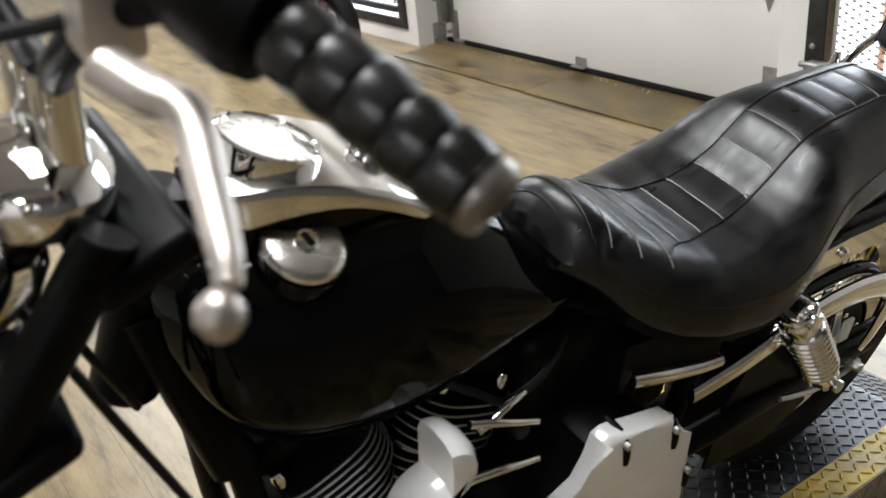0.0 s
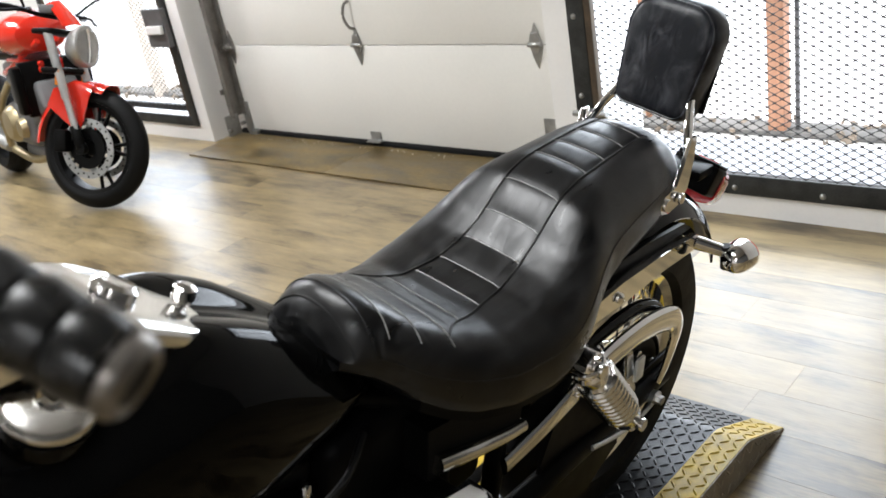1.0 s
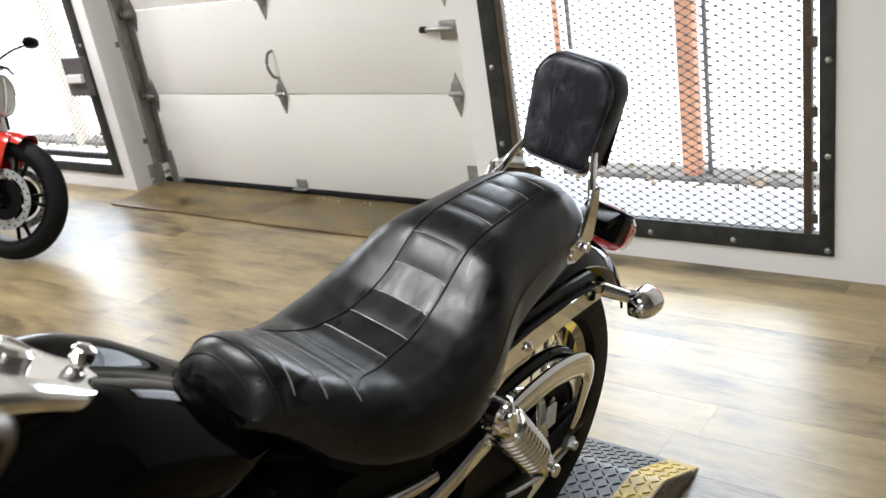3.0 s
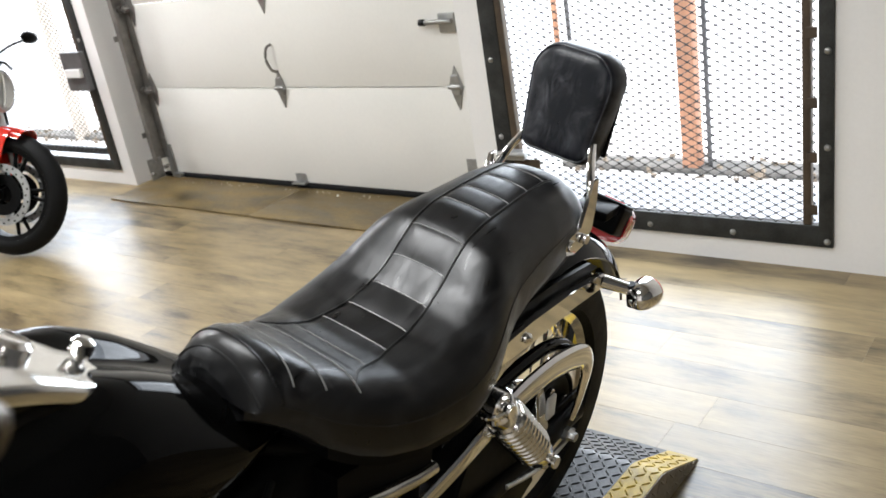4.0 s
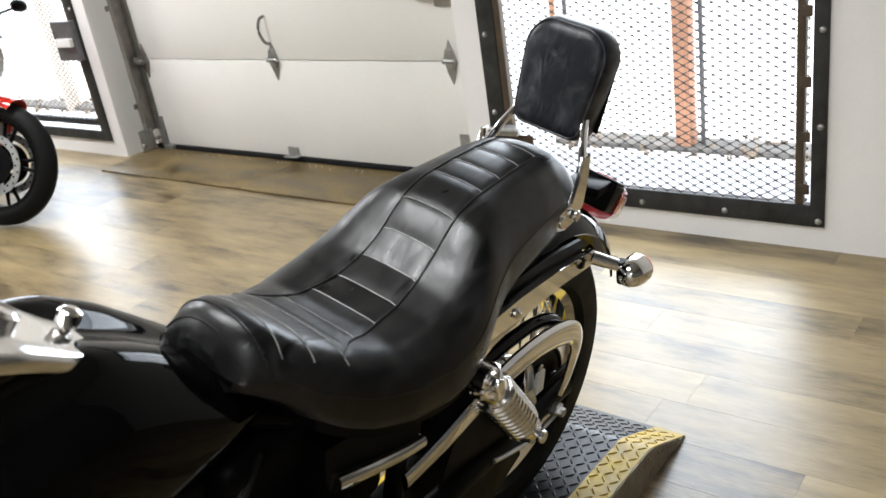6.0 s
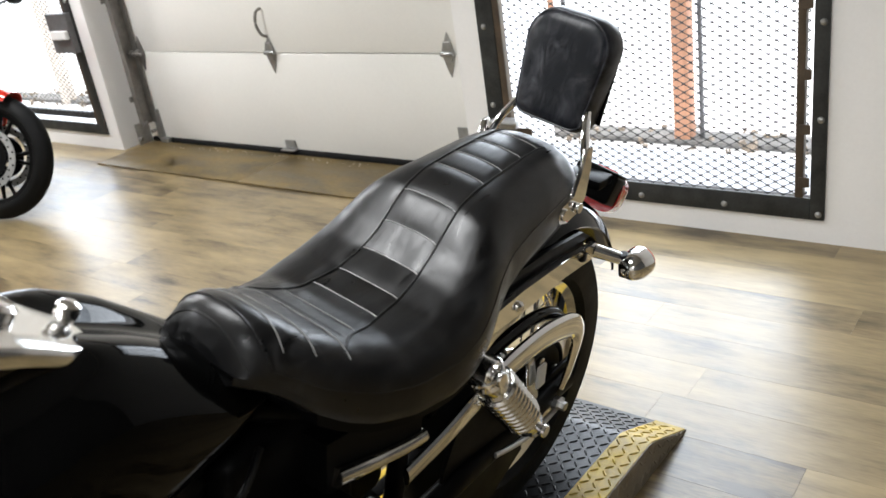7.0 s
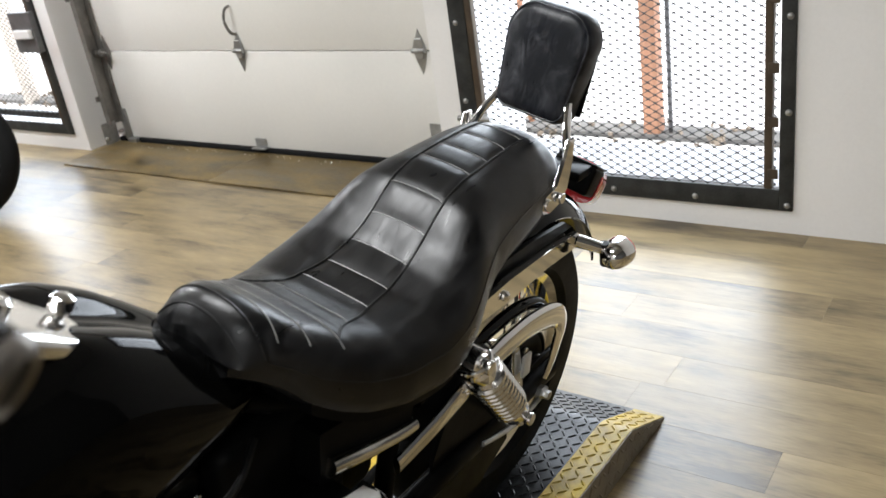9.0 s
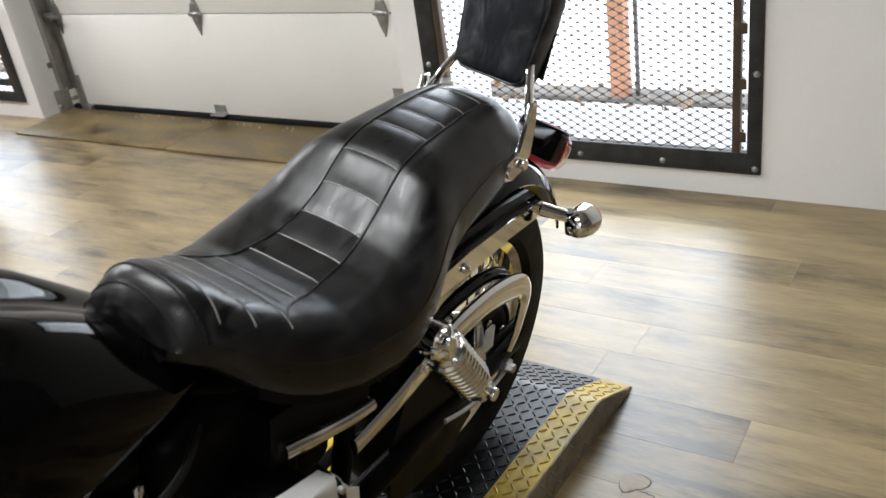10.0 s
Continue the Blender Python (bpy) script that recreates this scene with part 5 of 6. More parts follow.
bar_half = [(1.335, 0.0, 1.075), (1.335, 0.06, 1.08), (1.345, 0.13, 1.12), (1.33, 0.20, 1.172), (1.30, 0.26, 1.194), (1.273, 0.303, 1.190), (1.2455, 0.3655, 1.161), (1.218, 0.428, 1.132)]
full = [(x, -y, z) for x, y, z in bar_half[:0:-1]] + bar_half
handlebar = bike_part("handlebar", sweep(full, 0.0127, 14, 8), M_BLACK, "black pull-back handlebar")
for s in (-1, 1):
    bike_part("riser", rod((1.335, 0.05 * s, 0.97), (1.335, 0.05 * s, 1.085), 0.019, 16), M_CHROME, "", handlebar)
    a, b = Vector((1.273, 0.303 * s, 1.190)), Vector((1.218, 0.428 * s, 1.132))
    prof = [(0.0, 0.0), (0.017, 0.0)]
    L = (b - a).length
    for k in range(5):
        h = 0.006 + k * (L - 0.018) / 5
        st = (L - 0.018) / 5
        prof += [(0.0200, h), (0.0232, h + st * 0.08), (0.0241, h + st * 0.22), (0.0238, h + st * 0.55), (0.0225, h + st * 0.90), (0.0200, h + st * 0.98)]
    prof += [(0.016, L - 0.012), (0.0, L - 0.012)]
    grip = bike_part("grip", lathe(prof, 32, frame_to(a, b)), M_GRIP, "ribbed black rubber grip", handlebar)
    bike_part("grip_end", lathe([(0.0135, 0.005), (0.017, 0.0075), (0.0205, 0.005), (0.0222, 0.001), (0.0222, -0.004), (0.018, -0.006), (0.0135, -0.006), (0.0135, 0.005)], 32, frame_to(b - (b - a).normalized() * 0.006, b + (b - a))), M_RING, "dull metal grip end ring", handlebar)
    bike_part("grip_plug", lathe([(0.0, 0.002), (0.014, 0.002), (0.014, -0.008), (0, -0.008)], 24, frame_to(b - (b - a).normalized() * 0.006, b + (b - a))), M_RUBBER, "", handlebar)
    sw = bike_part("switch_housing", loft([[q for q in ((Matrix.Translation(a - (b - a).normalized() * d) @ (b - a).to_track_quat("Z", "Y").to_matrix().to_4x4()) @ Vector((r * math.cos(t), r * 1.25 * math.sin(t), 0)) for t in np.linspace(0, 2 * math.pi, 20, endpoint=False))] for d, r in ((-0.002, 0.020), (0.0, 0.029), (0.012, 0.033), (0.050, 0.034), (0.066, 0.030), (0.070, 0.018))]), M_BLACK, "black switch housing", handlebar)
    bike_part("perch_clamp", box(1.312, 1.352, 0.205 * s - 0.02, 0.205 * s + 0.02, 1.150, 1.200, 0.008), M_LEVER, "polished lever perch", handlebar)
    arm = [(1.345, 0.236 * s, 1.156), (1.331, 0.262 * s, 1.148), (1.320, 0.291 * s, 1.145), (1.329, 0.335 * s, 1.129), (1.340, 0.378 * s, 1.117), (1.346, 0.396 * s, 1.109)]
    bike_part("lever", sweep(arm, lambda t: 0.0165 - 0.0095 * t, 12, 8, flat=0.8), M_LEVER, "polished metal lever", handlebar)
    bike_part("lever_ball", lathe([(0.0, -0.0125), (0.008, -0.0095), (0.0122, -0.002), (0.0118, 0.004), (0.007, 0.0105), (0, 0.0125)], 20, Matrix.Translation((1.355, 0.405 * s, 1.101))), M_LEVER, "", handlebar)
    # mirror and front signal
    bike_part("mirror_stem", sweep([(1.345, 0.19 * s, 1.20), (1.39, 0.20 * s, 1.26), (1.42, 0.24 * s, 1.33), (1.42, 0.30 * s, 1.38)], 0.0065, 10, 6), M_CHROME, "chrome mirror stem", handlebar)
    mm = Matrix.Translation((1.425, 0.315 * s, 1.415)) @ Matrix.Rotation(radians(90), 4, "Y") @ Matrix.Scale(0.62, 4, (1, 0, 0))
    bike_part("mirror", lathe([(0, 0.028), (0.03, 0.026), (0.055, 0.016), (0.066, 0.002), (0.067, -0.004), (0.062, -0.006), (0, -0.006)], 32, mm), M_CHROME, "chrome mirror", handlebar)
    fs = bike_part("front_turn_signal", rod((1.42, 0.11 * s, 1.045), (1.462, 0.165 * s, 1.05), 0.010, 12), M_CHROME, "chrome front turn signal")
    bike_part("signal_shell", lathe([(0, -0.04), (0.016, -0.037), (0.028, -0.026), (0.036, -0.008), (0.038, 0.008), (0.035, 0.012), (0, 0.012)], 28, Matrix.Translation((1.468, 0.185 * s, 1.05)) @ Matrix.Rotation(radians(90), 4, "Y")), M_CHROME, "", fs)
    bike_part("signal_lens", lathe([(0.035, 0.012), (0.026, 0.022), (0, 0.025)], 28, Matrix.Translation((1.468, 0.185 * s, 1.05)) @ Matrix.Rotation(radians(90), 4, "Y")), M_AMBER, "", fs)
    bike_part("control_cable", sweep([(1.345, 0.19 * s, 1.17), (1.41, 0.14 * s, 1.13), (1.42, 0.06 * s, 0.98), (1.36, 0.07 * s, 0.80), (1.28, 0.09 * s, 0.60)], 0.0055, 8, 8), M_RUBBER, "", handlebar)

# the forward half of the machine lies further across: it grows away from a point over the left grip
FAR_FROM = Vector((1.488, 0.713, 1.378))
far_body = smooth_through([-0.2, 0.36, 0.50, 0.65, 0.80, 1.0, 1.17, 1.32], [1.0, 1.0, 1.05, 1.10, 1.14, 1.185, 1.225, 1.23], 0.03)
far_seat = smooth_through([-0.2, 0.55, 0.66, 0.80, 0.85], [1.0, 1.0, 1.025, 1.075, 1.08], 0.03)
FRONT_END = ("front_wheel", "rear_wheel", "fork_tube", "fork_clamp", "riser_cover", "headlamp", "front_fender", "handlebar", "front_turn_signal", "side_stand", "stand_foot")
for ob in bike.children:
    kind_name = ob.name.split(".")[0]
    if kind_name in FRONT_END:
        continue
    grow = far_seat if kind_name in ("seat", "seat_base") else far_body
    for q in [ob, *ob.children_recursive]:
        if q.matrix_basis != Matrix() or q.data.users > 1:
            continue
        for v in q.data.vertices:
            v.co = FAR_FROM + grow(v.co.x) * (v.co - FAR_FROM)

# the fork rakes out to the front wheel
RAKE = 0.25
for ob in bike.children:
    kind_name = ob.name.split(".")[0]
    if kind_name in ("front_wheel", "front_fender"):
        for q in [ob, *ob.children]:
            q.data.transform(Matrix.Translation((RAKE * 0.776, 0, 0)))
    elif kind_name in ("fork_tube", "fork_clamp"):
        for q in [ob, *ob.children]:
            for v in q.data.vertices:
                v.co.x += RAKE * max(0.0, 0.97 - v.co.z)

# the whole bar sits a little higher and ahead
for ob in [handlebar, *handlebar.children]:
    ob.data.transform(Matrix.Translation((0.018, 0, 0.024)))


# ---- the red motorcycle by the gate: x ahead, y to its left, front wheel turned to its left ----
def red_motorcycle():
    root = thing("motorcycle", "red naked sports motorcycle with black wheels parked by the gate", "motorcycle", pose(-5.325, 2.320, 0, 0, 0, -6.5) @ Matrix.Rotation(radians(-5), 4, "X") @ Matrix.Scale(0.955, 4))
    WB, R = 1.60, 0.325
    head, tilt = Vector((1.33, 0, 0.86)), radians(24)
    axis = Vector((-math.sin(tilt), 0, math.cos(tilt)))
    STEER = Matrix.Translation(head) @ Matrix.Rotation(radians(34), 4, axis) @ Matrix.Translation(-head)

    def rp(name, bm, material, label="", parent=None, steer=False):
        return part(name, moved(bm, STEER) if steer else bm, material, parent or root, label)

    def cast_wheel(name, x, steer, w):
        axle = Matrix.Translation((x, 0, R)) @ Matrix.Rotation(radians(90), 4, "X")
        prof = [(0.242, -w * 0.75), (0.257, -w * 0.95)] + [(R - 0.055 * abs(k / 8) ** 2.4, k / 8 * w) for k in range(-8, 9)] + [(0.257, w * 0.95), (0.242, w * 0.75), (0.242, -w * 0.75)]
        wh = rp(name, lathe(prof, 56, axle), M_TYRE, "black sport tyre", steer=steer)
        rp("rim", lathe([(0.222, -w * 0.7), (0.253, -w * 0.82), (0.253, -w * 0.74), (0.232, -w * 0.4), (0.225, 0), (0.232, w * 0.4), (0.253, w * 0.74), (0.253, w * 0.82), (0.222, w * 0.7), (0.217, 0), (0.222, -w * 0.7)], 48, axle), M_BLACK, "black cast rim with a bright edge", wh, steer)
        rp("rim_line", lathe([(0.246, w * 0.80), (0.253, w * 0.84), (0.255, w * 0.80), (0.246, w * 0.80)], 48, axle), M_CAST, "", wh, steer)
        rp("hub", lathe([(0, -0.05), (0.035, -0.05), (0.045, -0.03), (0.045, 0.03), (0.035, 0.05), (0, 0.05)], 24, axle), M_BLACK, "", wh, steer)
        for k in range(10):
            a = 2 * math.pi * (k // 2) / 5 + (0.16 if k % 2 else -0.16)
            q = 2 * math.pi * (k // 2) / 5
            rp("wheel_spoke", rod(axle @ Vector((0.04 * math.cos(q), 0.04 * math.sin(q), 0)), axle @ Vector((0.228 * math.cos(a), 0.228 * math.sin(a), 0)), 0.013, 8, 0.009), M_BLACK, "", wh, steer)
        return wh, axle

    fw, faxle = cast_wheel("front_wheel", WB, True, 0.057)
    rw, raxle = cast_wheel("rear_wheel", 0.10, False, 0.088)
    for side in (-1, 1):
        z = 0.068 * side
        rp("brake_disc", lathe([(0.124, z - 0.0025), (0.162, z - 0.0025), (0.162, z + 0.0025), (0.124, z + 0.0025), (0.124, z - 0.0025)], 48, faxle), M_GALV, "drilled steel brake disc", fw, True)
        rp("disc_carrier", lathe([(0.05, z - 0.003), (0.108, z - 0.003), (0.108, z + 0.003), (0.05, z + 0.003), (0.05, z - 0.003)], 40, faxle), M_BLACK, "", fw, True)
        for k in range(28):
            a = 2 * math.pi * k / 28
            c = faxle @ Vector(((0.135 + 0.015 * (k % 2)) * math.cos(a), (0.135 + 0.015 * (k % 2)) * math.sin(a), z - 0.004))
            rp("disc_hole", rod(c, c + Vector((0, -0.008, 0)), 0.006, 8), M_BLACK, "", fw, True)
        # fork legs
        y = 0.105 * side
        low, mid, top = Vector((WB - 0.01, y, R)), Vector((WB - 0.115, y, R + 0.265)), Vector((1.345, y, 0.94))
        leg = rp("fork_leg", rod(mid, top, 0.0225, 16), M_CAST, "fork leg with a bright slider", steer=True)
        rp("fork_slider", rod(low, mid + (top - mid) * 0.35, 0.0185, 16), M_CAST, "", leg, True)
        rp("slider_foot", rod(low, low.lerp(mid, 0.45), 0.027, 14), M_BLACK, "", leg, True)
        rp("axle_foot", rod(low - Vector((0, 0.02, 0.0)), low + Vector((0, 0.02, 0.0)), 0.032, 14), M_BLACK, "", leg, True)
        rp("brake_caliper", box(WB - 0.17, WB - 0.09, y - 0.028, y + 0.028, R - 0.02, R + 0.10, 0.012), M_BLACK, "", leg, True)
        rp("fork_reflector", box(WB - 0.178, WB - 0.155, y - 0.02, y + 0.02, 0.66, 0.74, 0.005), M_AMBER, "amber reflector", leg, True)
        # bars, levers, mirrors
        rp("bar_grip", rod((1.24, 0.24 * side, 1.045), (1.19, 0.385 * side, 1.05), 0.017, 14), M_RUBBER, "", steer=True)
        rp("bar_tube", sweep([(1.30, 0, 1.02), (1.29, 0.12 * side, 1.025), (1.25, 0.22 * side, 1.045), (1.19, 0.38 * side, 1.05)], 0.012, 10, 6), M_BLACK, "black handlebar", steer=True)
        rp("brake_lever", sweep([(1.29, 0.20 * side, 1.04), (1.33, 0.25 * side, 1.035), (1.29, 0.34 * side, 1.02), (1.26, 0.40 * side, 1.015)], 0.0075, 8, 6), M_BLACK, "", steer=True)
        stem = rp("mirror_stem", sweep([(1.28, 0.20 * side, 1.05), (1.31, 0.30 * side, 1.13), (1.30, 0.43 * side, 1.18)], 0.007, 8, 6), M_BLACK, "black mirror on a stem", steer=True)
        mm = Matrix.Translation((1.30, 0.48 * side, 1.20)) @ Matrix.Rotation(radians(90), 4, "Y") @ Matrix.Scale(0.5, 4, (1, 0, 0))
        rp("mirror_shell", lathe([(0, 0.03), (0.035, 0.026), (0.065, 0.008), (0.068, -0.006), (0, -0.006)], 28, mm), M_BLACK, "", stem, True)
        # trellis frame
        rp("frame_tube", rod((1.30, 0.05 * side, 0.90), (0.86, 0.13 * side, 0.72), 0.016, 12), M_RED, "red trellis frame tube")
        rp("frame_tube", rod((1.28, 0.05 * side, 0.78), (0.98, 0.13 * side, 0.80), 0.014, 12), M_RED)
        rp("frame_tube", rod((1.27, 0.05 * side, 0.76), (1.0, 0.14 * side, 0.55), 0.016, 12), M_RED)
        rp("frame_tube", rod((1.12, 0.10 * side, 0.83), (1.02, 0.14 * side, 0.57), 0.013, 12), M_RED)
        rp("swing_arm", sweep([(0.62, 0.10 * side, 0.42), (0.35, 0.115 * side, 0.38), (0.0, 0.12 * side, 0.325)], 0.03, 10, 5, flat=1.3), M_CAST, "silver swing arm")
        rp("foot_peg", rod((0.60, 0.14 * side, 0.42), (0.60, 0.25 * side, 0.42), 0.013, 10), M_CAST)
    # fender over the front wheel
    rings = []
    for a in np.linspace(radians(70), radians(176), 24):
        ring = []
        for rr in (0.360, 0.355):
            us = np.linspace(-1, 1, 11) if rr > 0.357 else np.linspace(1, -1, 11)
            ring += [(WB + (rr - 0.05 * abs(u) ** 3) * math.cos(a), u * 0.078, R + (rr - 0.05 * abs(u) ** 3) * math.sin(a)) for u in us]
        rings.append(ring)
    fender = rp("front_fender", loft(rings), M_RED, "red front fender", steer=True)
    for side in (-1, 1):
        o = [(WB + 0.07, 0.660), (WB - 0.05, 0.685), (WB - 0.19, 0.640), (WB - 0.235, 0.55), (WB - 0.13, 0.47), (WB - 0.045, 0.405), (WB - 0.01, 0.47), (WB + 0.03, 0.60)]
        rp("fender_cheek", prism(o, -0.004, 0.004, 0.002, Matrix.Translation((0, 0.083 * side, 0)) @ Matrix.Rotation(radians(90), 4, "X")), M_RED, "", fender, True)
    # lamp, screen, dials
    hm = Matrix.Translation((1.51, -0.01, 0.865)) @ Matrix.Rotation(radians(80), 4, "Y") @ Matrix.Scale(1.12, 4, (1, 0, 0))
    lampo = rp("headlamp", lathe([(0, -0.10), (0.05, -0.09), (0.085, -0.05), (0.100, 0.0), (0.100, 0.018), (0.092, 0.024), (0.088, 0.006), (0, 0.0)], 36, hm), M_CAST, "oval silver headlamp with a clear lens", steer=True)
    rp("reflector", lathe([(0.088, 0.012), (0.06, 0.0), (0.03, -0.006), (0.0, -0.004)], 32, hm), M_SILVER, "", lampo, True)
    rp("lens", lathe([(0.092, 0.020), (0.075, 0.036), (0.045, 0.046), (0, 0.050)], 32, hm), M_GLASS, "", lampo, True).visible_shadow = False
    rp("lens_bar", moved(box(-0.075, 0.075, -0.008, 0.008, 0.0, 0.02, 0.003), hm), M_CHROME, "", lampo, True)
    scr = [[(1.46 - 0.13 * t - 0.03 * abs(u) ** 2, u * (0.080 - 0.02 * t), 0.985 + 0.12 * t - 0.02 * u * u + off) for u in np.linspace(-1, 1, 11)] + [(1.452 - 0.13 * t - 0.03 * abs(u) ** 2, u * (0.077 - 0.02 * t), 0.980 + 0.12 * t - 0.02 * u * u + off) for u in np.linspace(1, -1, 11)] for t, off in ((0, 0), (0.3, 0.006), (0.6, 0.008), (1.0, 0.0))]
    rp("fly_screen", loft(scr), M_RED, "red fly screen", steer=True)
    rp("dials", box(1.25, 1.34, -0.07, 0.07, 1.03, 1.08, 0.015), M_GREY, "grey instrument pod", steer=True)
    rp("top_clamp", box(1.26, 1.39, -0.13, 0.13, 0.925, 0.955, 0.012), M_BLACK, steer=True)
    rp("low_clamp", box(1.33, 1.44, -0.13, 0.13, 0.72, 0.755, 0.012), M_BLACK, steer=True)
    # tank, seat, tail
    tank = [[(x, w * math.cos(a), zb + (zt - zb) * (0.5 + 0.5 * math.sin(a))) for a in np.linspace(0, 2 * math.pi, 28, endpoint=False)] for x, w, zb, zt in ((1.27, 0.06, 0.90, 0.98), (1.24, 0.14, 0.84, 1.03), (1.12, 0.19, 0.80, 1.06), (0.98, 0.185, 0.80, 1.05), (0.86, 0.14, 0.80, 0.99), (0.78, 0.09, 0.80, 0.92), (0.75, 0.05, 0.81, 0.88))]
    tk = rp("fuel_tank", loft(tank), M_RED, "red fuel tank")
    rp("tank_cap", lathe([(0, 0.012), (0.035, 0.012), (0.04, 0.006), (0.04, -0.01), (0, -0.01)], 24, Matrix.Translation((1.06, 0, 1.06))), M_BLACK, "", tk)
    seat = [[(x, w * math.cos(a), zb + (zt - zb) * (0.5 + 0.5 * math.sin(a))) for a in np.linspace(0, 2 * math.pi, 24, endpoint=False)] for x, w, zb, zt in ((0.80, 0.07, 0.78, 0.86), (0.70, 0.13, 0.77, 0.87), (0.50, 0.15, 0.78, 0.86), (0.35, 0.13, 0.80, 0.90), (0.15, 0.11, 0.84, 0.94), (-0.05, 0.07, 0.87, 0.95), (-0.12, 0.03, 0.89, 0.94))]
    rp("seat", loft(seat), M_LEATHER, "black seat")
    rp("tail_cowl", box(-0.14, 0.35, -0.085, 0.085, 0.76, 0.85, 0.03, 3), M_RED, "red tail cowl")
    rp("rear_lamp", box(-0.17, -0.12, -0.05, 0.05, 0.80, 0.85, 0.012), M_REDLENS)
    rp("plate_holder", sweep([(0.0, 0, 0.78), (-0.12, 0, 0.68), (-0.22, 0, 0.56)], 0.03, 8, 5, flat=0.4), M_BLACK)
    # engine, radiator, exhaust
    rp("crankcase", box(0.72, 1.12, -0.15, 0.15, 0.30, 0.55, 0.06, 4), M_GREY, "grey engine case")
    rp("clutch_cover", lathe([(0, 0.05), (0.08, 0.045), (0.105, 0.02), (0.11, 0), (0, 0)], 32, Matrix.Translation((0.86, -0.15, 0.43)) @ Matrix.Rotation(radians(90), 4, "X")), M_FRAMEGOLD, "bronze clutch cover")
    rp("water_pump", lathe([(0, 0.04), (0.05, 0.035), (0.06, 0.0), (0, 0)], 24, Matrix.Translation((1.03, -0.15, 0.42)) @ Matrix.Rotation(radians(90), 4, "X")), M_FRAMEGOLD)
    rp("front_head", moved(box(-0.09, 0.09, -0.12, 0.12, 0.0, 0.30, 0.03, 3), Matrix.Translation((1.05, 0, 0.48)) @ Matrix.Rotation(radians(62), 4, "Y")), M_GREY, "grey cylinder")
    rp("rear_head", moved(box(-0.09, 0.09, -0.12, 0.12, 0.0, 0.28, 0.03, 3), Matrix.Translation((0.92, 0, 0.52)) @ Matrix.Rotation(radians(-14), 4, "Y")), M_GREY)
    rp("radiator", box(1.21, 1.26, -0.17, 0.17, 0.50, 0.80, 0.01), M_BLACK, "black radiator")
    rp("radiator_cowl", box(1.19, 1.28, -0.21, -0.165, 0.52, 0.78, 0.012), M_BLACK)
    rp("radiator_cowl", box(1.19, 1.28, 0.165, 0.21, 0.52, 0.78, 0.012), M_BLACK)
    rp("exhaust_header", sweep([(1.24, 0.03, 0.52), (1.28, 0.0, 0.40), (1.20, -0.06, 0.28), (0.98, -0.12, 0.22), (0.72, -0.15, 0.26)], 0.024, 12, 6), M_FRAMEGOLD, "heat-tinted exhaust pipe")
    rp("exhaust_header", sweep([(0.84, -0.12, 0.66), (0.74, -0.17, 0.52), (0.70, -0.16, 0.36), (0.66, -0.15, 0.28)], 0.022, 12, 6), M_FRAMEGOLD)
    rp("silencer", sweep([(0.66, -0.15, 0.27), (0.45, -0.19, 0.36), (0.22, -0.21, 0.46)], lambda t: 0.035 + 0.02 * math.sin(min(1, t * 2) * 1.57), 16, 6), M_CAST, "silver silencer")
    rp("belly_pan", box(0.78, 1.14, -0.11, 0.11, 0.20, 0.31, 0.04, 3), M_GREY)
    rp("side_stand", sweep([(0.70, 0.14, 0.30), (0.66, 0.20, 0.14), (0.64, 0.27, 0.015)], 0.011, 8, 5), M_BLACK)
    # a steep fork carries lamp, bars and mirrors further ahead
    ahead = ("fork_leg", "headlamp", "fly_screen", "dials", "top_clamp", "low_clamp", "bar_grip", "bar_tube", "brake_lever", "mirror_stem")
    for ob in root.children:
        if ob.name.split(".")[0] in ahead:
            for q in [ob, *ob.children]:
                for v in q.data.vertices:
                    v.co.x += 0.24 * max(0.0, v.co.z - 0.42)
    return root


red_motorcycle()


# ---- floor boards, nearest ones singly ----
random.seed(7)
full_board = board_mesh(BL)
joined_v, joined_f = [], []
rows = int((BACK_Y - Y0) / BW) + 1
for r in range(rows):
    y = Y0 + r * BW
    x = X0 - random.random() * BL
    while x < X1:
        near = -6.3 < x < 1.4 and 0.55 < y < 3.05
        if near:
            b = new("plank", full_board)
            b.parent = floor
            b.location = (x, y, 0.0)
        else:
            x0, x1 = max(x, X0), min(x + BL - 0.0012, X1)
            if x1 > x0:
                k = len(joined_v)
                joined_v += [(x0, y, 0), (x1, y, 0), (x1, y + BW - 0.0012, 0), (x0, y + BW - 0.0012, 0)]
                joined_f.append((k, k + 1, k + 2, k + 3))
        x += BL
me = bpy.data.meshes.new("far_planks")
me.from_pydata(joined_v, [], joined_f)
me.materials.append(M_PLANK)
far = new("far_planks", me)
far.parent = floor
tagged(far, "pale wood-look floor planks", kind="stuff")

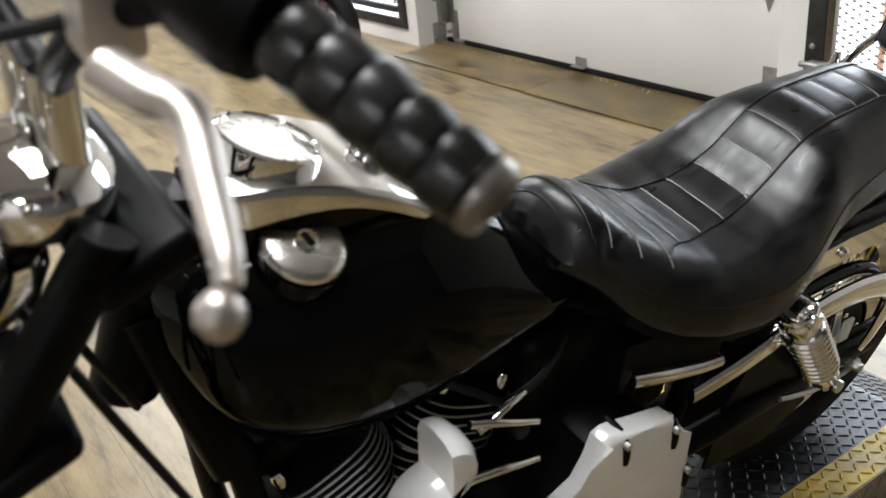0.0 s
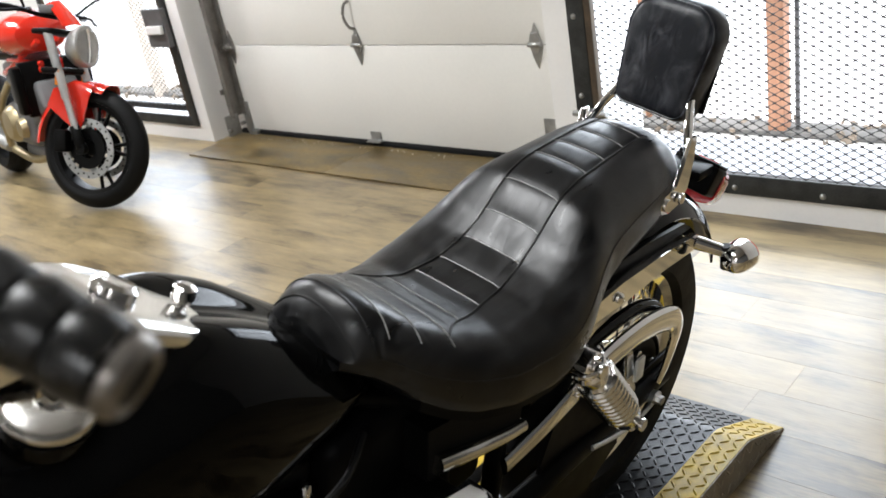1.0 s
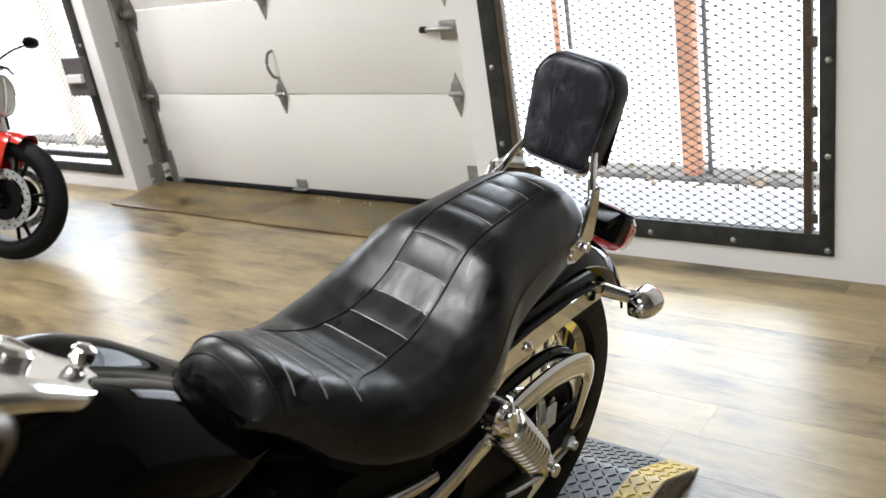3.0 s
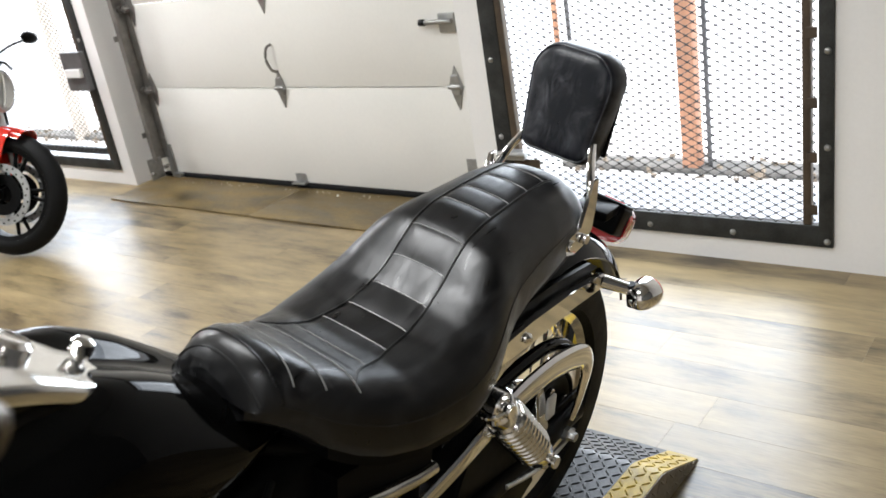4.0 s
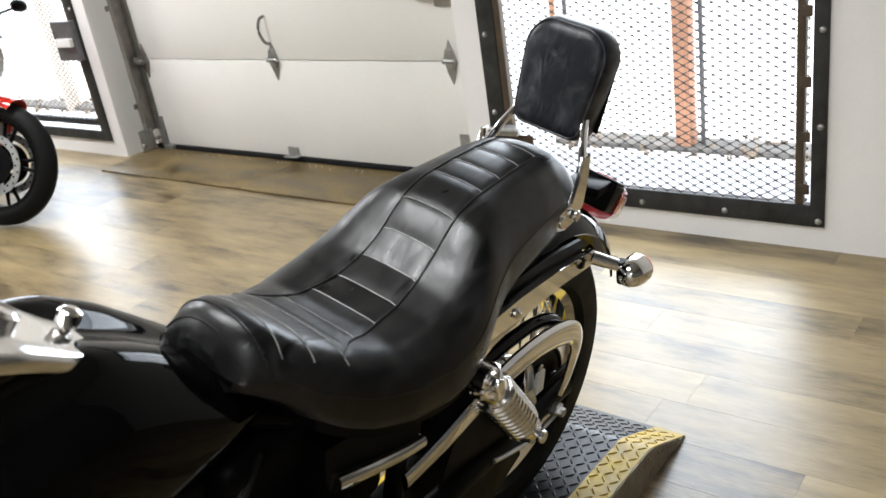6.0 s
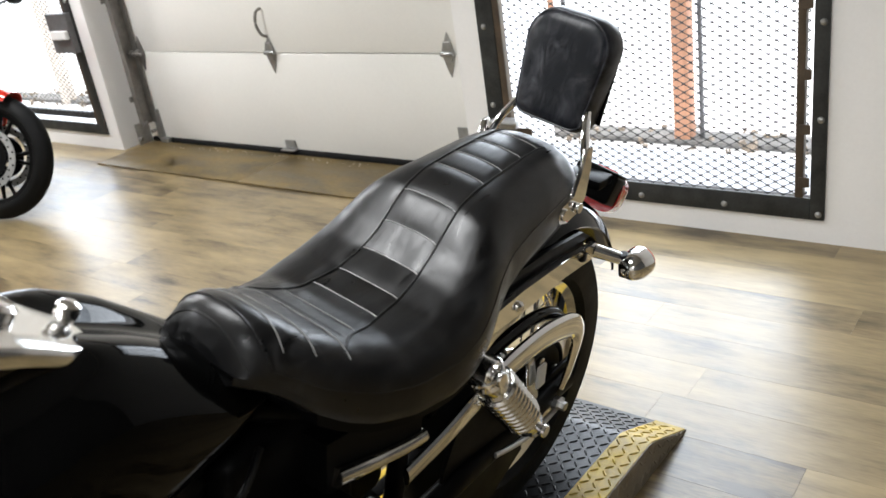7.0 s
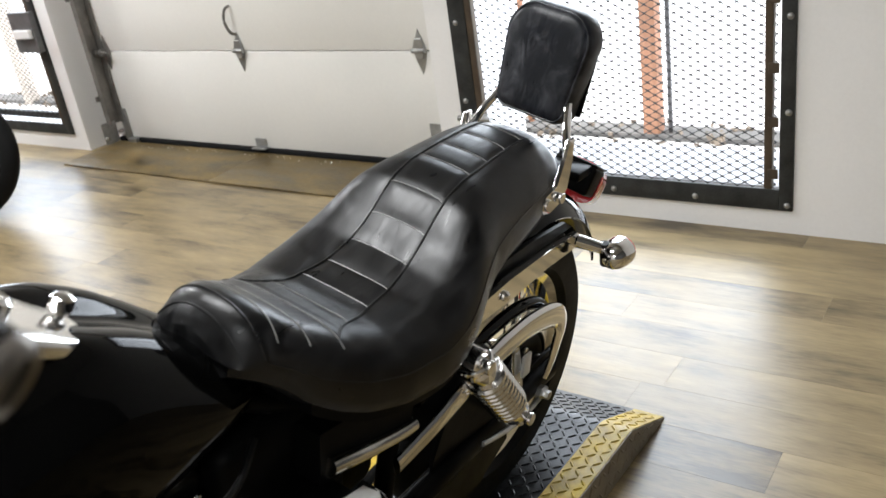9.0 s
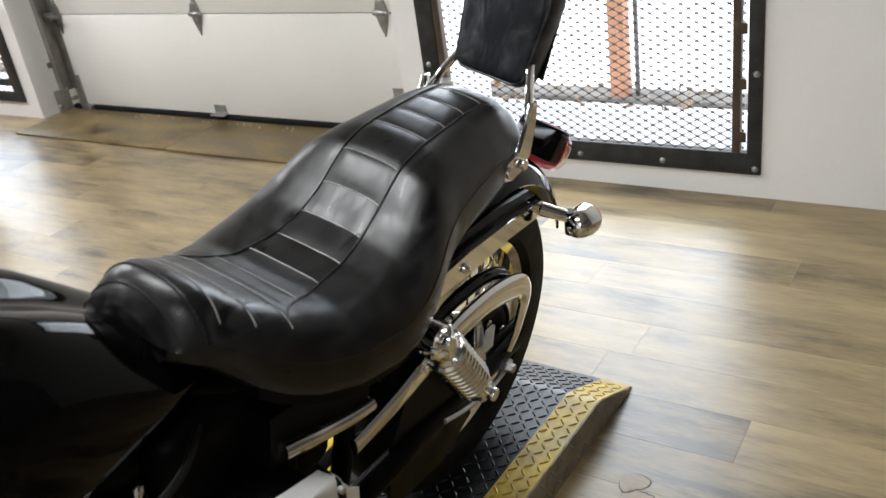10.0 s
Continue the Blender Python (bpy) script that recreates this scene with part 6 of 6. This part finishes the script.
# two worn patches beside the platform: a dark outline round a rubbed middle
random.seed(21)
for px, py, r, tall in ((0.013, 1.551, 0.023, 1.35), (0.036, 1.500, 0.027, 1.4)):
    ring = []
    for k in range(26):
        a = 2 * math.pi * k / 26
        q = r * (1 + 0.16 * math.sin(2 * a + px * 30) + 0.10 * math.sin(3 * a + 1) + random.uniform(-0.05, 0.05))
        ring.append((1.2 * q * math.cos(a), tall * q * math.sin(a)))
    patch = part("worn_patch", prism(ring, 0.0004, 0.0012, m=Matrix.Translation((px, py, 0))), M_PATCH, floor, "rubbed brown patch in the floor")
    part("patch_outline", sweep([(px + x, py + y, 0.001) for x, y in ring] + [(px + ring[0][0], py + ring[0][1], 0.001)], lambda t: 0.0013 + 0.0010 * math.sin(11 * t), 6, 2, flat=0.3), M_STAIN, patch, "dark stained outline")
